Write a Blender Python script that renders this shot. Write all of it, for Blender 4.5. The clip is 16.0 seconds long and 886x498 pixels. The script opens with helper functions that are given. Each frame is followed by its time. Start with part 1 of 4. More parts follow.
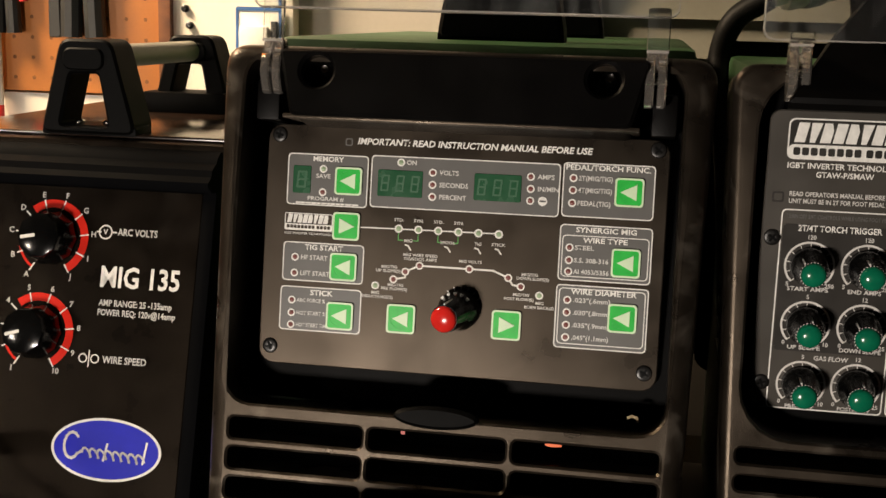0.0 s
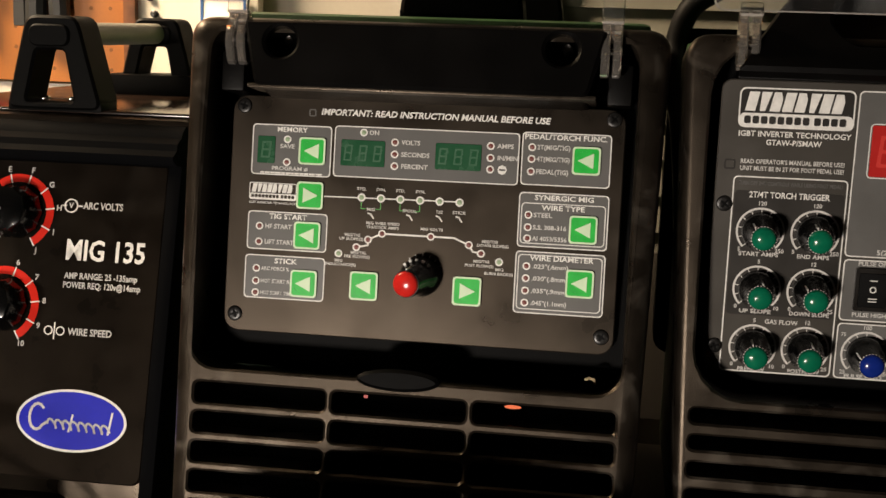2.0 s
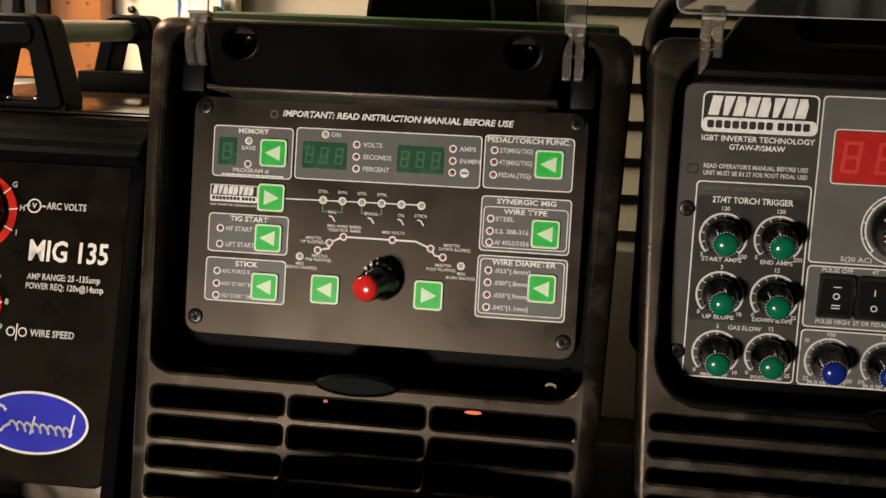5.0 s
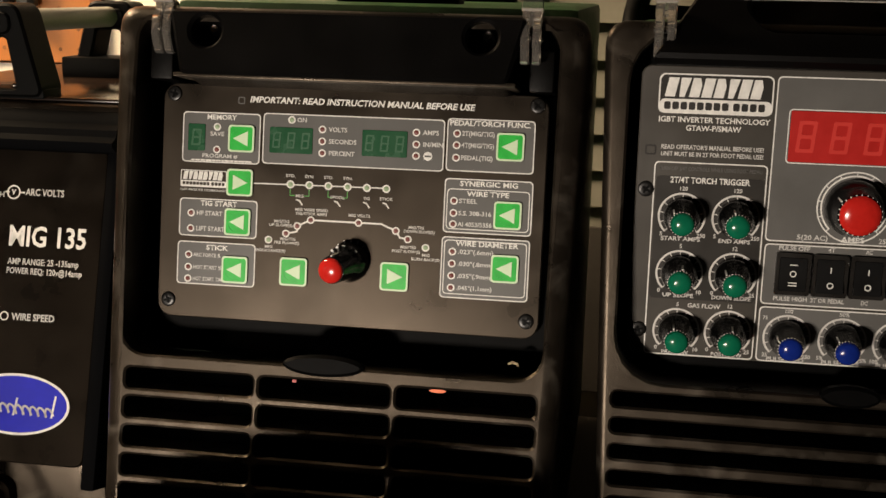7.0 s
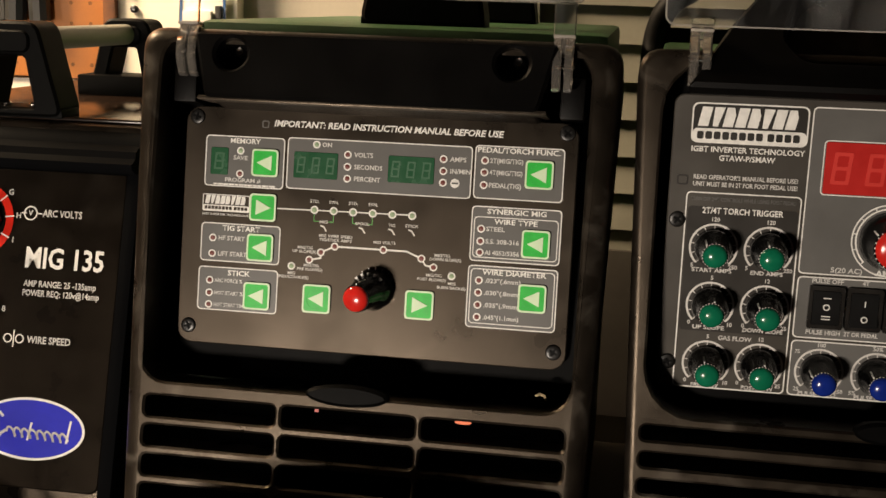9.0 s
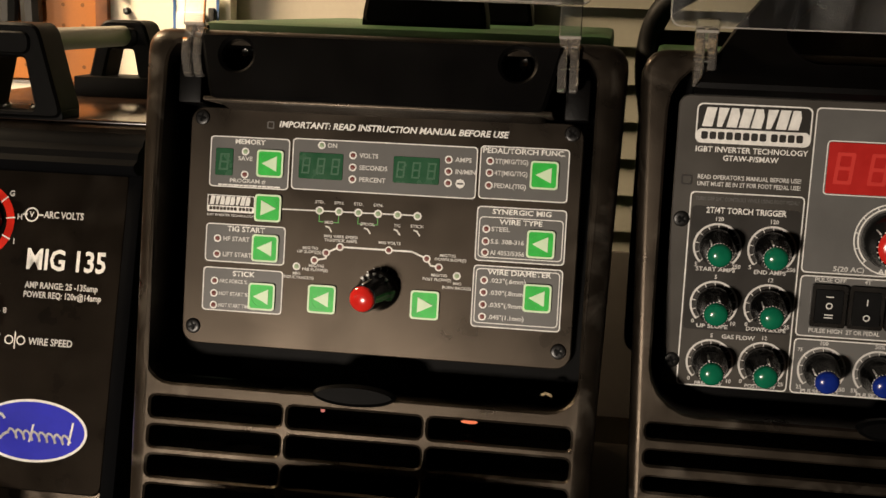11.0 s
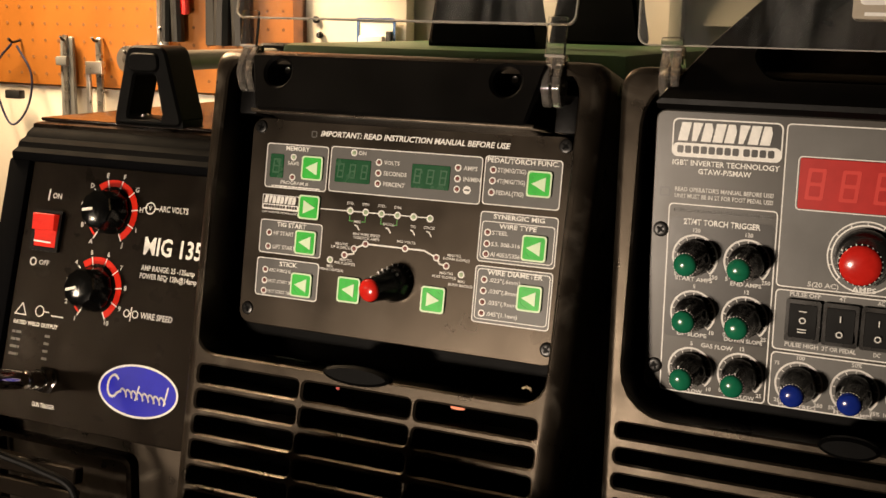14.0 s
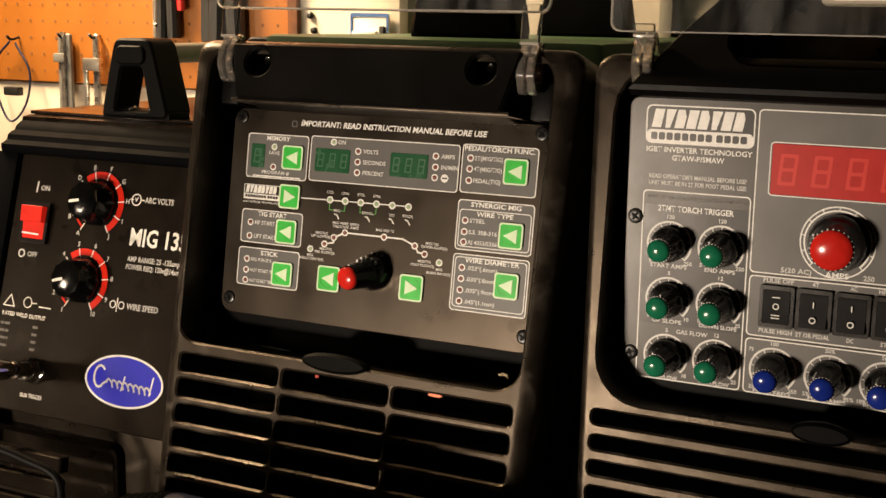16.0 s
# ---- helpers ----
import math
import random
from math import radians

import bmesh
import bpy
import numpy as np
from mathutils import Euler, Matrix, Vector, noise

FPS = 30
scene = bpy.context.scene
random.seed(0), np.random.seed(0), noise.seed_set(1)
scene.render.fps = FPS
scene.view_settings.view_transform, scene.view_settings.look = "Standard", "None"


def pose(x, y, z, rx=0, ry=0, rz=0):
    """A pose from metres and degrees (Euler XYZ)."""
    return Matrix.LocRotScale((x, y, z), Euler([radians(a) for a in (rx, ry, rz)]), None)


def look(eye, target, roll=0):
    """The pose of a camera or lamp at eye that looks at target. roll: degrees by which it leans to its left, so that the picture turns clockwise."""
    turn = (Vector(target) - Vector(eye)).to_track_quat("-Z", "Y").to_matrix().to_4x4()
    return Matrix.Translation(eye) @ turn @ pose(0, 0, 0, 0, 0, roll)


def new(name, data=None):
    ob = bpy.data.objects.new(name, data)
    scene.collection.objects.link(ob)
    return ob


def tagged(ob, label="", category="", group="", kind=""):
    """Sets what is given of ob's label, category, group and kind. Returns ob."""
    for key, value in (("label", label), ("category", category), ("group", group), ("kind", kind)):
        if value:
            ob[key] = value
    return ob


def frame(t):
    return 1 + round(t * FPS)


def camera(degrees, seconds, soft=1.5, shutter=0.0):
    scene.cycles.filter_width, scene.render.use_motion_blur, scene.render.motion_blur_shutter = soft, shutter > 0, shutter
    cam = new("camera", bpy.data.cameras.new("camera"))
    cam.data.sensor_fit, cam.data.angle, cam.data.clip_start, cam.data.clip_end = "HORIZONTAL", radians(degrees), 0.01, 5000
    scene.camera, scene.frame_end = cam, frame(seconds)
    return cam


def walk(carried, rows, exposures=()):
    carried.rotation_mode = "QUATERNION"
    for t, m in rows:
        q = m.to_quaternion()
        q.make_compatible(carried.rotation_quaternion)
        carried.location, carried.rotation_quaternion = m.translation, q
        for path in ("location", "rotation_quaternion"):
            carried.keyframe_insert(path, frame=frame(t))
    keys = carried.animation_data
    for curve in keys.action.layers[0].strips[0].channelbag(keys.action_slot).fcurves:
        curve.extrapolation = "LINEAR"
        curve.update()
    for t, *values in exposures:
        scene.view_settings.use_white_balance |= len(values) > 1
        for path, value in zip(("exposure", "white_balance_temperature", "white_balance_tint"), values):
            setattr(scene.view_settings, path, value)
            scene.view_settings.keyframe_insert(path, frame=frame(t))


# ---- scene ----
# Working frame: x right, y away, z up, laid along the middle machine's control panel, then leaned back as a whole.
SCALE, LEAN_BACK = 1.2, -9.0
MM = 0.001 * SCALE
WORLD = pose(0, 0, SCALE, LEAN_BACK) @ pose(0, 0, -SCALE)
BENCH = 0.90
cam = camera(41.0, 16.0, soft=1.5)
PATH = [
    (0, (0.092, -0.583, 1.024), (-0.245, 1.387, 0.943), 3.1),
    (0.5, (0.091, -0.596, 1.01), (-0.249, 1.375, 0.977), 4.6),
    (1, (0.085, -0.601, 1.017), (-0.23, 1.374, 0.987), 4.3),
    (1.5, (0.091, -0.602, 1.004), (-0.192, 1.377, 0.949), 3.7),
    (2, (0.097, -0.596, 1.003), (-0.183, 1.384, 0.943), 3.1),
    (2.5, (0.093, -0.594, 1.005), (-0.172, 1.388, 0.963), 2.7),
    (3, (0.092, -0.589, 1.016), (-0.147, 1.396, 0.968), 2.0),
    (3.5, (0.098, -0.584, 1.016), (-0.126, 1.402, 0.949), 2.1),
    (4, (0.105, -0.582, 1.011), (-0.131, 1.403, 0.946), 2.9),
    (6.5, (0.134, -0.599, 1.009), (-0.177, 1.374, 0.902), 2.8),
    (7, (0.142, -0.595, 1.016), (-0.161, 1.378, 0.896), 2.7),
    (7.5, (0.139, -0.592, 1.019), (-0.156, 1.382, 0.892), 2.8),
    (8, (0.14, -0.59, 1.02), (-0.161, 1.383, 0.897), 3.1),
    (8.5, (0.132, -0.589, 1.024), (-0.167, 1.386, 0.91), 3.1),
    (9, (0.126, -0.587, 1.023), (-0.175, 1.387, 0.923), 3.3),
    (11.5, (0.113, -0.596, 1.02), (-0.151, 1.385, 0.932), 3.2),
    (12, (0.126, -0.606, 1.031), (-0.211, 1.365, 0.975), 4.1),
    (12.5, (0.184, -0.594, 1.028), (-0.343, 1.334, 0.966), 5.8),
    (13, (0.264, -0.575, 1.017), (-0.435, 1.299, 0.982), 6.4),
    (13.5, (0.298, -0.583, 1.027), (-0.511, 1.245, 0.971), 5.5),
    (14, (0.298, -0.597, 1.025), (-0.522, 1.225, 0.927), 5.0),
    (14.5, (0.317, -0.593, 1.021), (-0.506, 1.228, 0.928), 4.9),
    (15, (0.322, -0.595, 1.022), (-0.511, 1.221, 0.928), 4.9),
    (15.5, (0.318, -0.593, 1.018), (-0.517, 1.222, 0.919), 5.0),
    (16, (0.317, -0.591, 1.019), (-0.523, 1.222, 0.923), 4.9),
]
EXPOSURE, LEFT_W, KEY_W, TOP_W = -0.02, 0.46, 5.0, 19.5

def moved(eye, target, roll):
    return WORLD @ look(Vector(eye) * SCALE, Vector(target) * SCALE, roll)


walk(cam, [(t, moved(eye, target, roll)) for t, eye, target, roll in PATH], [(0.0, EXPOSURE, 5780, 10), (4.2, EXPOSURE, 5780, 10), (7.0, EXPOSURE, 5950, 10), (11.5, EXPOSURE, 6080, 10), (13.0, EXPOSURE + 0.25, 6480, 12), (16.0, EXPOSURE + 0.22, 6520, 12)])

# ---- light ----
world = bpy.data.worlds.new("world")
scene.world = world
world.use_nodes = True
world.node_tree.nodes["Background"].inputs[0].default_value = (1.0, 0.72, 0.45, 1)
world.node_tree.nodes["Background"].inputs[1].default_value = 0.002


def lamp(name, eye, target, watts, width, height, colour, spread=180):
    data = bpy.data.lights.new(name, "AREA")
    data.shape, data.size, data.size_y, data.energy, data.color = "RECTANGLE", width, height, watts, colour
    data.spread = radians(spread)
    ob = new(name, data)
    ob.matrix_world = look(Vector(eye), Vector(target))
    return ob


# two work lamps stand low in front of the machines; a ceiling lamp hangs near the wall behind
def placed(x, y, z):
    return WORLD @ (Vector((x, y, z)) * SCALE)


lamp("work_lamp", placed(-0.95, -0.78, 0.90), placed(-0.46, 0.05, 0.97), LEFT_W, 0.16, 0.12, (1.0, 0.80, 0.58), 42)
lamp("work_lamp", placed(-0.28, -1.0, 0.62), placed(0.07, 0.0, 0.94), KEY_W, 0.15, 0.09, (1.0, 0.82, 0.63), 95)
lamp("ceiling_lamp", (-1.08, 0.25, 2.12), (-0.46, 0.56, 1.28), TOP_W, 0.5, 0.2, (1.0, 0.72, 0.42), 84)

# ---- materials ----
MATS = {}


def mat(name, colour, rough=0.5, metal=0.0, vary=0.25, scale=60.0, fine=900.0, bump=0.15, spec=0.5, coat=0.0, emit=0.0, streak=(1, 1, 1), scuff=0.0, tint=(1, 1, 1), smudge=0.05):
    """A surface with stains at one scale, grain at another, and fine relief. Scales are per metre."""
    if name in MATS:
        return MATS[name]
    m = bpy.data.materials.new(name)
    m.use_nodes = True
    nt = m.node_tree
    b = nt.nodes["Principled BSDF"]
    co = nt.nodes.new("ShaderNodeTexCoord")
    mp = nt.nodes.new("ShaderNodeMapping")
    mp.inputs["Scale"].default_value = streak
    nt.links.new(co.outputs["Object"], mp.inputs["Vector"])
    n1, n2 = nt.nodes.new("ShaderNodeTexNoise"), nt.nodes.new("ShaderNodeTexNoise")
    n1.inputs["Scale"].default_value, n1.inputs["Detail"].default_value = scale, 6
    n2.inputs["Scale"].default_value, n2.inputs["Detail"].default_value = fine, 3
    for n in (n1, n2):
        nt.links.new(mp.outputs[0], n.inputs["Vector"])
    ramp = nt.nodes.new("ShaderNodeMapRange")
    ramp.inputs["From Min"].default_value, ramp.inputs["From Max"].default_value = 0.3, 0.7
    ramp.inputs["To Min"].default_value, ramp.inputs["To Max"].default_value = 1 - vary, 1 + vary
    nt.links.new(n1.outputs[0], ramp.inputs["Value"])
    r2 = nt.nodes.new("ShaderNodeMapRange")
    r2.inputs["To Min"].default_value, r2.inputs["To Max"].default_value = 1 - vary * 0.5, 1 + vary * 0.5
    nt.links.new(n2.outputs[0], r2.inputs["Value"])
    mul = nt.nodes.new("ShaderNodeMath")
    mul.operation = "MULTIPLY"
    nt.links.new(ramp.outputs[0], mul.inputs[0])
    nt.links.new(r2.outputs[0], mul.inputs[1])
    mix = nt.nodes.new("ShaderNodeVectorMath")
    mix.operation = "SCALE"
    mix.inputs[0].default_value = colour[:3]
    nt.links.new(mul.outputs[0], mix.inputs["Scale"])
    colour_out = mix.outputs[0]
    if scuff:
        n3 = nt.nodes.new("ShaderNodeTexNoise")
        n3.inputs["Scale"].default_value, n3.inputs["Detail"].default_value, n3.inputs["Distortion"].default_value = scale * 0.55, 9, 1.2
        nt.links.new(mp.outputs[0], n3.inputs["Vector"])
        r3 = nt.nodes.new("ShaderNodeMapRange")
        r3.inputs["From Min"].default_value, r3.inputs["From Max"].default_value, r3.inputs["To Max"].default_value = 0.56, 0.74, scuff
        nt.links.new(n3.outputs[0], r3.inputs["Value"])
        m3 = nt.nodes.new("ShaderNodeMix")
        m3.data_type = "RGBA"
        m3.inputs["B"].default_value = (0.16, 0.14, 0.115, 1)
        nt.links.new(r3.outputs[0], m3.inputs["Factor"])
        nt.links.new(colour_out, m3.inputs["A"])
        colour_out = m3.outputs["Result"]
    nt.links.new(colour_out, b.inputs["Base Color"])
    rr_ = nt.nodes.new("ShaderNodeMapRange")
    rr_.inputs["From Min"].default_value, rr_.inputs["From Max"].default_value = 0.3, 0.7
    rr_.inputs["To Min"].default_value, rr_.inputs["To Max"].default_value = max(0.03, rough - smudge), min(1, rough + smudge)
    nt.links.new(n1.outputs[0], rr_.inputs["Value"])
    nt.links.new(rr_.outputs[0], b.inputs["Roughness"])
    b.inputs["Metallic"].default_value = metal
    b.inputs["Specular IOR Level"].default_value = spec
    b.inputs["Coat Weight"].default_value = coat
    b.inputs["Specular Tint"].default_value = (*tint, 1)
    if bump:
        bu = nt.nodes.new("ShaderNodeBump")
        bu.inputs["Strength"].default_value, bu.inputs["Distance"].default_value = bump, 0.0006
        nt.links.new(n2.outputs[0], bu.inputs["Height"])
        nt.links.new(bu.outputs[0], b.inputs["Normal"])
    if emit:
        b.inputs["Emission Color"].default_value = (*colour[:3], 1)
        b.inputs["Emission Strength"].default_value = emit
    MATS[name] = m
    return m


def glass(name, colour, rough=0.02, ior=1.49):
    m = bpy.data.materials.new(name)
    m.use_nodes = True
    b = m.node_tree.nodes["Principled BSDF"]
    b.inputs["Base Color"].default_value = (*colour, 1)
    b.inputs["Transmission Weight"].default_value = 1
    b.inputs["IOR"].default_value = ior
    b.inputs["Roughness"].default_value = rough
    return m


BEZEL = mat("moulded_grey_plastic", (0.0100, 0.0080, 0.0060), 0.335, vary=0.42, scale=45, fine=1400, bump=0.20, spec=0.42, tint=(1.0, 0.82, 0.63), smudge=0.09, scuff=0.34)
HOOD = mat("black_plastic", (0.0020, 0.0018, 0.0017), 0.40, vary=0.25, scale=30, fine=1500, bump=0.25, spec=0.09)
HANDLE = mat("matt_black_handle_plastic", (0.0018, 0.0018, 0.0018), 0.48, vary=0.2, scale=40, fine=1500, bump=0.2, spec=0.04)
# near-black for recess parts; the shade inside them is put into the colour
DEEP = mat("recess_shade_black", (0.0012, 0.0012, 0.0012), 0.5, vary=0.3, bump=0.1, spec=0.06)
PANEL = mat("panel_overlay", (0.0105, 0.0086, 0.0066), 0.345, vary=0.30, scale=22, fine=1800, bump=0.08, spec=0.36, tint=(1.0, 0.82, 0.64), smudge=0.10, scuff=0.10)
GREY = mat("grey_print", (0.112, 0.109, 0.103), 0.40, vary=0.08, scale=40, fine=1600, bump=0.08, spec=0.3)
PANEL_R = mat("grey_brown_panel_overlay", (0.054, 0.049, 0.042), 0.335, vary=0.16, scale=25, fine=1800, bump=0.08, spec=0.30)
DARKGREY = mat("dark_grey_print", (0.029, 0.0265, 0.0235), 0.335, vary=0.14, scale=40, fine=1600, bump=0.06, spec=0.28)
LIGHTGREY = mat("light_grey_print", (0.122, 0.119, 0.113), 0.335, vary=0.12, scale=30, fine=1600, bump=0.06, spec=0.32)
CHIP = mat("yellowed_paint", (0.42, 0.32, 0.16), 0.6, vary=0.2, bump=0.1)
INK = mat("white_print", (0.77, 0.755, 0.715), 0.5, vary=0.12, scale=200, bump=0)
PRINT = mat("grey_white_print", (0.60, 0.585, 0.555), 0.5, vary=0.12, scale=200, bump=0)
GREEN_INK = mat("green_print", (0.10, 0.45, 0.08), 0.5, vary=0.1, bump=0)
GREEN_BTN = mat("green_button", (0.034, 0.48, 0.050), 0.38, vary=0.12, scale=150, bump=0.05, spec=0.3)
ARROW = mat("pale_arrow", (0.62, 0.78, 0.52), 0.45, vary=0.08, bump=0)
WINDOW = mat("green_display_window", (0.013, 0.078, 0.030), 0.25, vary=0.1, scale=90, bump=0)
SEGMENT = mat("unlit_green_segment", (0.016, 0.094, 0.036), 0.4, vary=0.05, bump=0)
# a weak glow in both reds stands in for the window's sheen
REDWIN = mat("red_display_window_glow", (0.38, 0.014, 0.010), 0.4, vary=0.1, scale=90, bump=0, emit=0.12, spec=0.2)
REDSEG = mat("unlit_red_segment_glow", (0.50, 0.035, 0.025), 0.4, vary=0.05, bump=0, emit=0.15, spec=0.2)
LENS = mat("pink_lens", (0.17, 0.050, 0.042), 0.3, vary=0.1, bump=0)
LENS_G = mat("pale_green_lens", (0.30, 0.40, 0.24), 0.3, vary=0.1, bump=0)
KNOB = mat("glossy_black_knob", (0.003, 0.003, 0.003), 0.20, vary=0.15, bump=0.02, spec=0.22)
DIAL = mat("satin_black_dial_knob", (0.0026, 0.0026, 0.0026), 0.14, vary=0.15, bump=0.03, spec=0.4)
REDCAP = mat("red_cap", (0.52, 0.018, 0.012), 0.17, vary=0.08, scale=200, bump=0.03)
GREENCAP = mat("dark_green_cap", (0.008, 0.13, 0.065), 0.17, vary=0.1, scale=200, bump=0.03)
BLUECAP = mat("blue_cap", (0.008, 0.022, 0.20), 0.17, vary=0.1, scale=200, bump=0.03)
STEEL = mat("blackened_screw_steel", (0.006, 0.0055, 0.005), 0.32, metal=0.0, vary=0.2, bump=0.1, spec=0.28)
PALEMETAL = mat("dull_nickel", (0.62, 0.63, 0.57), 0.35, metal=0.35, vary=0.25, scale=120, bump=0.1)
CHROME = mat("chrome", (0.75, 0.72, 0.68), 0.12, metal=1, vary=0.1, bump=0.02)
SHELL = mat("green_powder_coat", (0.028, 0.075, 0.024), 0.5, vary=0.2, scale=30, fine=1200, bump=0.2)
LEFTFACE = mat("black_painted_steel", (0.0050, 0.0038, 0.0028), 0.33, vary=0.35, scale=35, fine=1300, bump=0.3, spec=0.06, smudge=0.10, tint=(1.0, 0.8, 0.6), scuff=0.03)
RIM = mat("blue_black_plastic", (0.0022, 0.0023, 0.0027), 0.72, vary=0.2, scale=40, fine=1500, bump=0.2, spec=0.02)
# the brown in this base colour stands in for the reflected pegboard
TOPCOAT = mat("glossy_lid_brown_reflection", (0.012, 0.0065, 0.004), 0.20, vary=0.3, scale=20, fine=900, bump=0.06)
TUBE = mat("grey_green_handle_tube", (0.20, 0.195, 0.165), 0.45, vary=0.12, scale=40, bump=0.1)
SCALE_RED = mat("red_scale_print", (0.60, 0.020, 0.008), 0.45, vary=0.1, bump=0, spec=0.1)
BADGE = mat("blue_badge", (0.014, 0.017, 0.44), 0.45, vary=0.1, scale=60, bump=0, spec=0.2)
ROCKER = mat("red_rocker", (0.50, 0.014, 0.006), 0.3, vary=0.1, bump=0, emit=0.45, spec=0.03)
SWITCH_FRAME = mat("dark_grey_switch_frame", (0.012, 0.0105, 0.009), 0.30, vary=0.2, bump=0.08, spec=0.45)
SWITCH = mat("black_switch_plastic", (0.004, 0.004, 0.004), 0.5, vary=0.15, bump=0.05, spec=0.12)
CABLE = mat("black_rubber", (0.004, 0.004, 0.004), 0.5, vary=0.2, bump=0.2, spec=0.1)
# darker than the blue plastic itself; the shade it lies in is included
BLUEGRIP = mat("blue_sleeve_in_shade", (0.006, 0.010, 0.028), 0.5, vary=0.15, bump=0.1, spec=0.08)
# a weak glow stands in for an amber reflection behind the slots
AMBER = mat("amber_glint_glow", (0.8, 0.14, 0.02), 0.4, vary=0.05, bump=0, emit=0.06)
REDSPOT = mat("red_slot_spot", (0.4, 0.012, 0.006), 0.4, vary=0.05, bump=0, emit=0.03)
PEG = mat("tan_pegboard", (0.50, 0.172, 0.022), 0.5, vary=0.14, scale=9, fine=300, bump=0.15)
PLASTER = mat("off_white_wall", (0.50, 0.455, 0.38), 0.7, vary=0.08, scale=6, fine=200, bump=0.2)
WHITEBOARD = mat("white_board", (0.80, 0.74, 0.62), 0.5, vary=0.05, scale=8, fine=200, bump=0.05)
SIDING = mat("cream_siding", (0.26, 0.25, 0.205), 0.55, vary=0.12, scale=10, fine=200, bump=0.1)
DARKWALL = mat("dark_added_boards", (0.05, 0.042, 0.034), 0.7, vary=0.3, scale=5, fine=120, bump=0.3)
BENCHTOP = mat("dark_bench_top", (0.035, 0.028, 0.022), 0.55, vary=0.4, scale=14, fine=400, bump=0.3)
WHITETOP = mat("white_counter", (0.70, 0.64, 0.54), 0.45, vary=0.06, scale=8, fine=300, bump=0.1)
CONCRETE = mat("concrete", (0.22, 0.20, 0.18), 0.75, vary=0.25, scale=5, fine=150, bump=0.4)
HOLE = mat("peg_hole_fibre", (0.22, 0.085, 0.018), 0.8, vary=0.2, bump=0)
TOOLBLACK = mat("black_tool_grip", (0.012, 0.012, 0.012), 0.5, vary=0.2, bump=0.1)
TOOLRED = mat("red_tool_grip", (0.6, 0.03, 0.025), 0.4, vary=0.1, bump=0.05)
TOOLSTEEL = mat("bright_tool_steel", (0.62, 0.58, 0.52), 0.3, metal=0.9, vary=0.2, scale=60, bump=0.1)
TOOLGREY = mat("grey_tool", (0.16, 0.16, 0.15), 0.45, vary=0.15, bump=0.1)
BLUE = mat("blue_plastic", (0.03, 0.10, 0.30), 0.4, vary=0.1, bump=0.05)
PAPER = mat("printed_paper", (0.72, 0.70, 0.64), 0.6, vary=0.06, scale=60, bump=0.05)
TAN = mat("tan_label", (0.34, 0.29, 0.22), 0.4, vary=0.1, scale=60, bump=0.03)
# milky acrylic whose pale colour stands in for light caught in edges
EDGE_GLINT = glass("edge_lit_acrylic", (0.94, 0.88, 0.80), 0.10)
EDGE_GLINT.node_tree.nodes["Principled BSDF"].inputs["Transmission Weight"].default_value = 0.72
ACRYLIC = glass("clear_acrylic", (0.96, 0.97, 0.96))
HINGE = glass("thick_clear_acrylic", (0.82, 0.76, 0.68), 0.05)
HINGE.node_tree.nodes["Principled BSDF"].inputs["Transmission Weight"].default_value = 0.92


def hazed(m):
    """Fine scratches and the haze of reflections, put into a clear sheet as cloudy streaks."""
    nt = m.node_tree
    b = nt.nodes["Principled BSDF"]
    co, mp, n = nt.nodes.new("ShaderNodeTexCoord"), nt.nodes.new("ShaderNodeMapping"), nt.nodes.new("ShaderNodeTexNoise")
    mp.inputs["Rotation"].default_value, mp.inputs["Scale"].default_value = (0, 0.5, 0), (60, 20, 14)
    n.inputs["Scale"].default_value, n.inputs["Detail"].default_value, n.inputs["Distortion"].default_value = 1.0, 4, 0.6
    v = nt.nodes.new("ShaderNodeMapRange")
    v.inputs["From Min"].default_value, v.inputs["From Max"].default_value = 0.42, 0.75
    v.inputs["To Min"].default_value, v.inputs["To Max"].default_value = 0.992, 0.94
    nt.links.new(co.outputs["Object"], mp.inputs["Vector"])
    nt.links.new(mp.outputs[0], n.inputs["Vector"])
    nt.links.new(n.outputs[0], v.inputs["Value"])
    nt.links.new(v.outputs[0], b.inputs["Transmission Weight"])


hazed(ACRYLIC)

# ---- builders: millimetres in the frame of a thing ----


def thing(name, at, rx=0.0, label="", category="", group="", kind=""):
    ob = new(name)
    ob.empty_display_size = 0.03
    ob.matrix_world = WORLD @ pose(*(SCALE * v for v in at), rx)
    return tagged(ob, label, category, group, kind)


def part(name, bm, material, parent, label="", smooth=True):
    me = bpy.data.meshes.new(name)
    bm.transform(Matrix.Scale(MM, 4))
    bmesh.ops.recalc_face_normals(bm, faces=bm.faces)
    if smooth:
        for f in bm.faces:
            f.smooth = True
        for e in bm.edges:
            if len(e.link_faces) == 2 and e.calc_face_angle(0) > 0.6:
                e.smooth = False
    bm.to_mesh(me)
    bm.free()
    me.materials.append(material)
    ob = new(name, me)
    ob.parent = parent
    if label:
        ob["label"] = label
    return ob


def rr(x0, x1, z0, z1, r, n=5):
    """A rounded rectangle, anticlockwise."""
    out = []
    for cx, cz, a in ((x1 - r, z0 + r, -90), (x1 - r, z1 - r, 0), (x0 + r, z1 - r, 90), (x0 + r, z0 + r, 180)):
        for i in range(n + 1):
            t = radians(a + 90 * i / n)
            out.append((cx + r * math.cos(t), cz + r * math.sin(t)))
    return out


def disc(x, z, rx, rz=None, n=24):
    rz = rz or rx
    return [(x + rx * math.cos(2 * math.pi * i / n), z + rz * math.sin(2 * math.pi * i / n)) for i in range(n)]


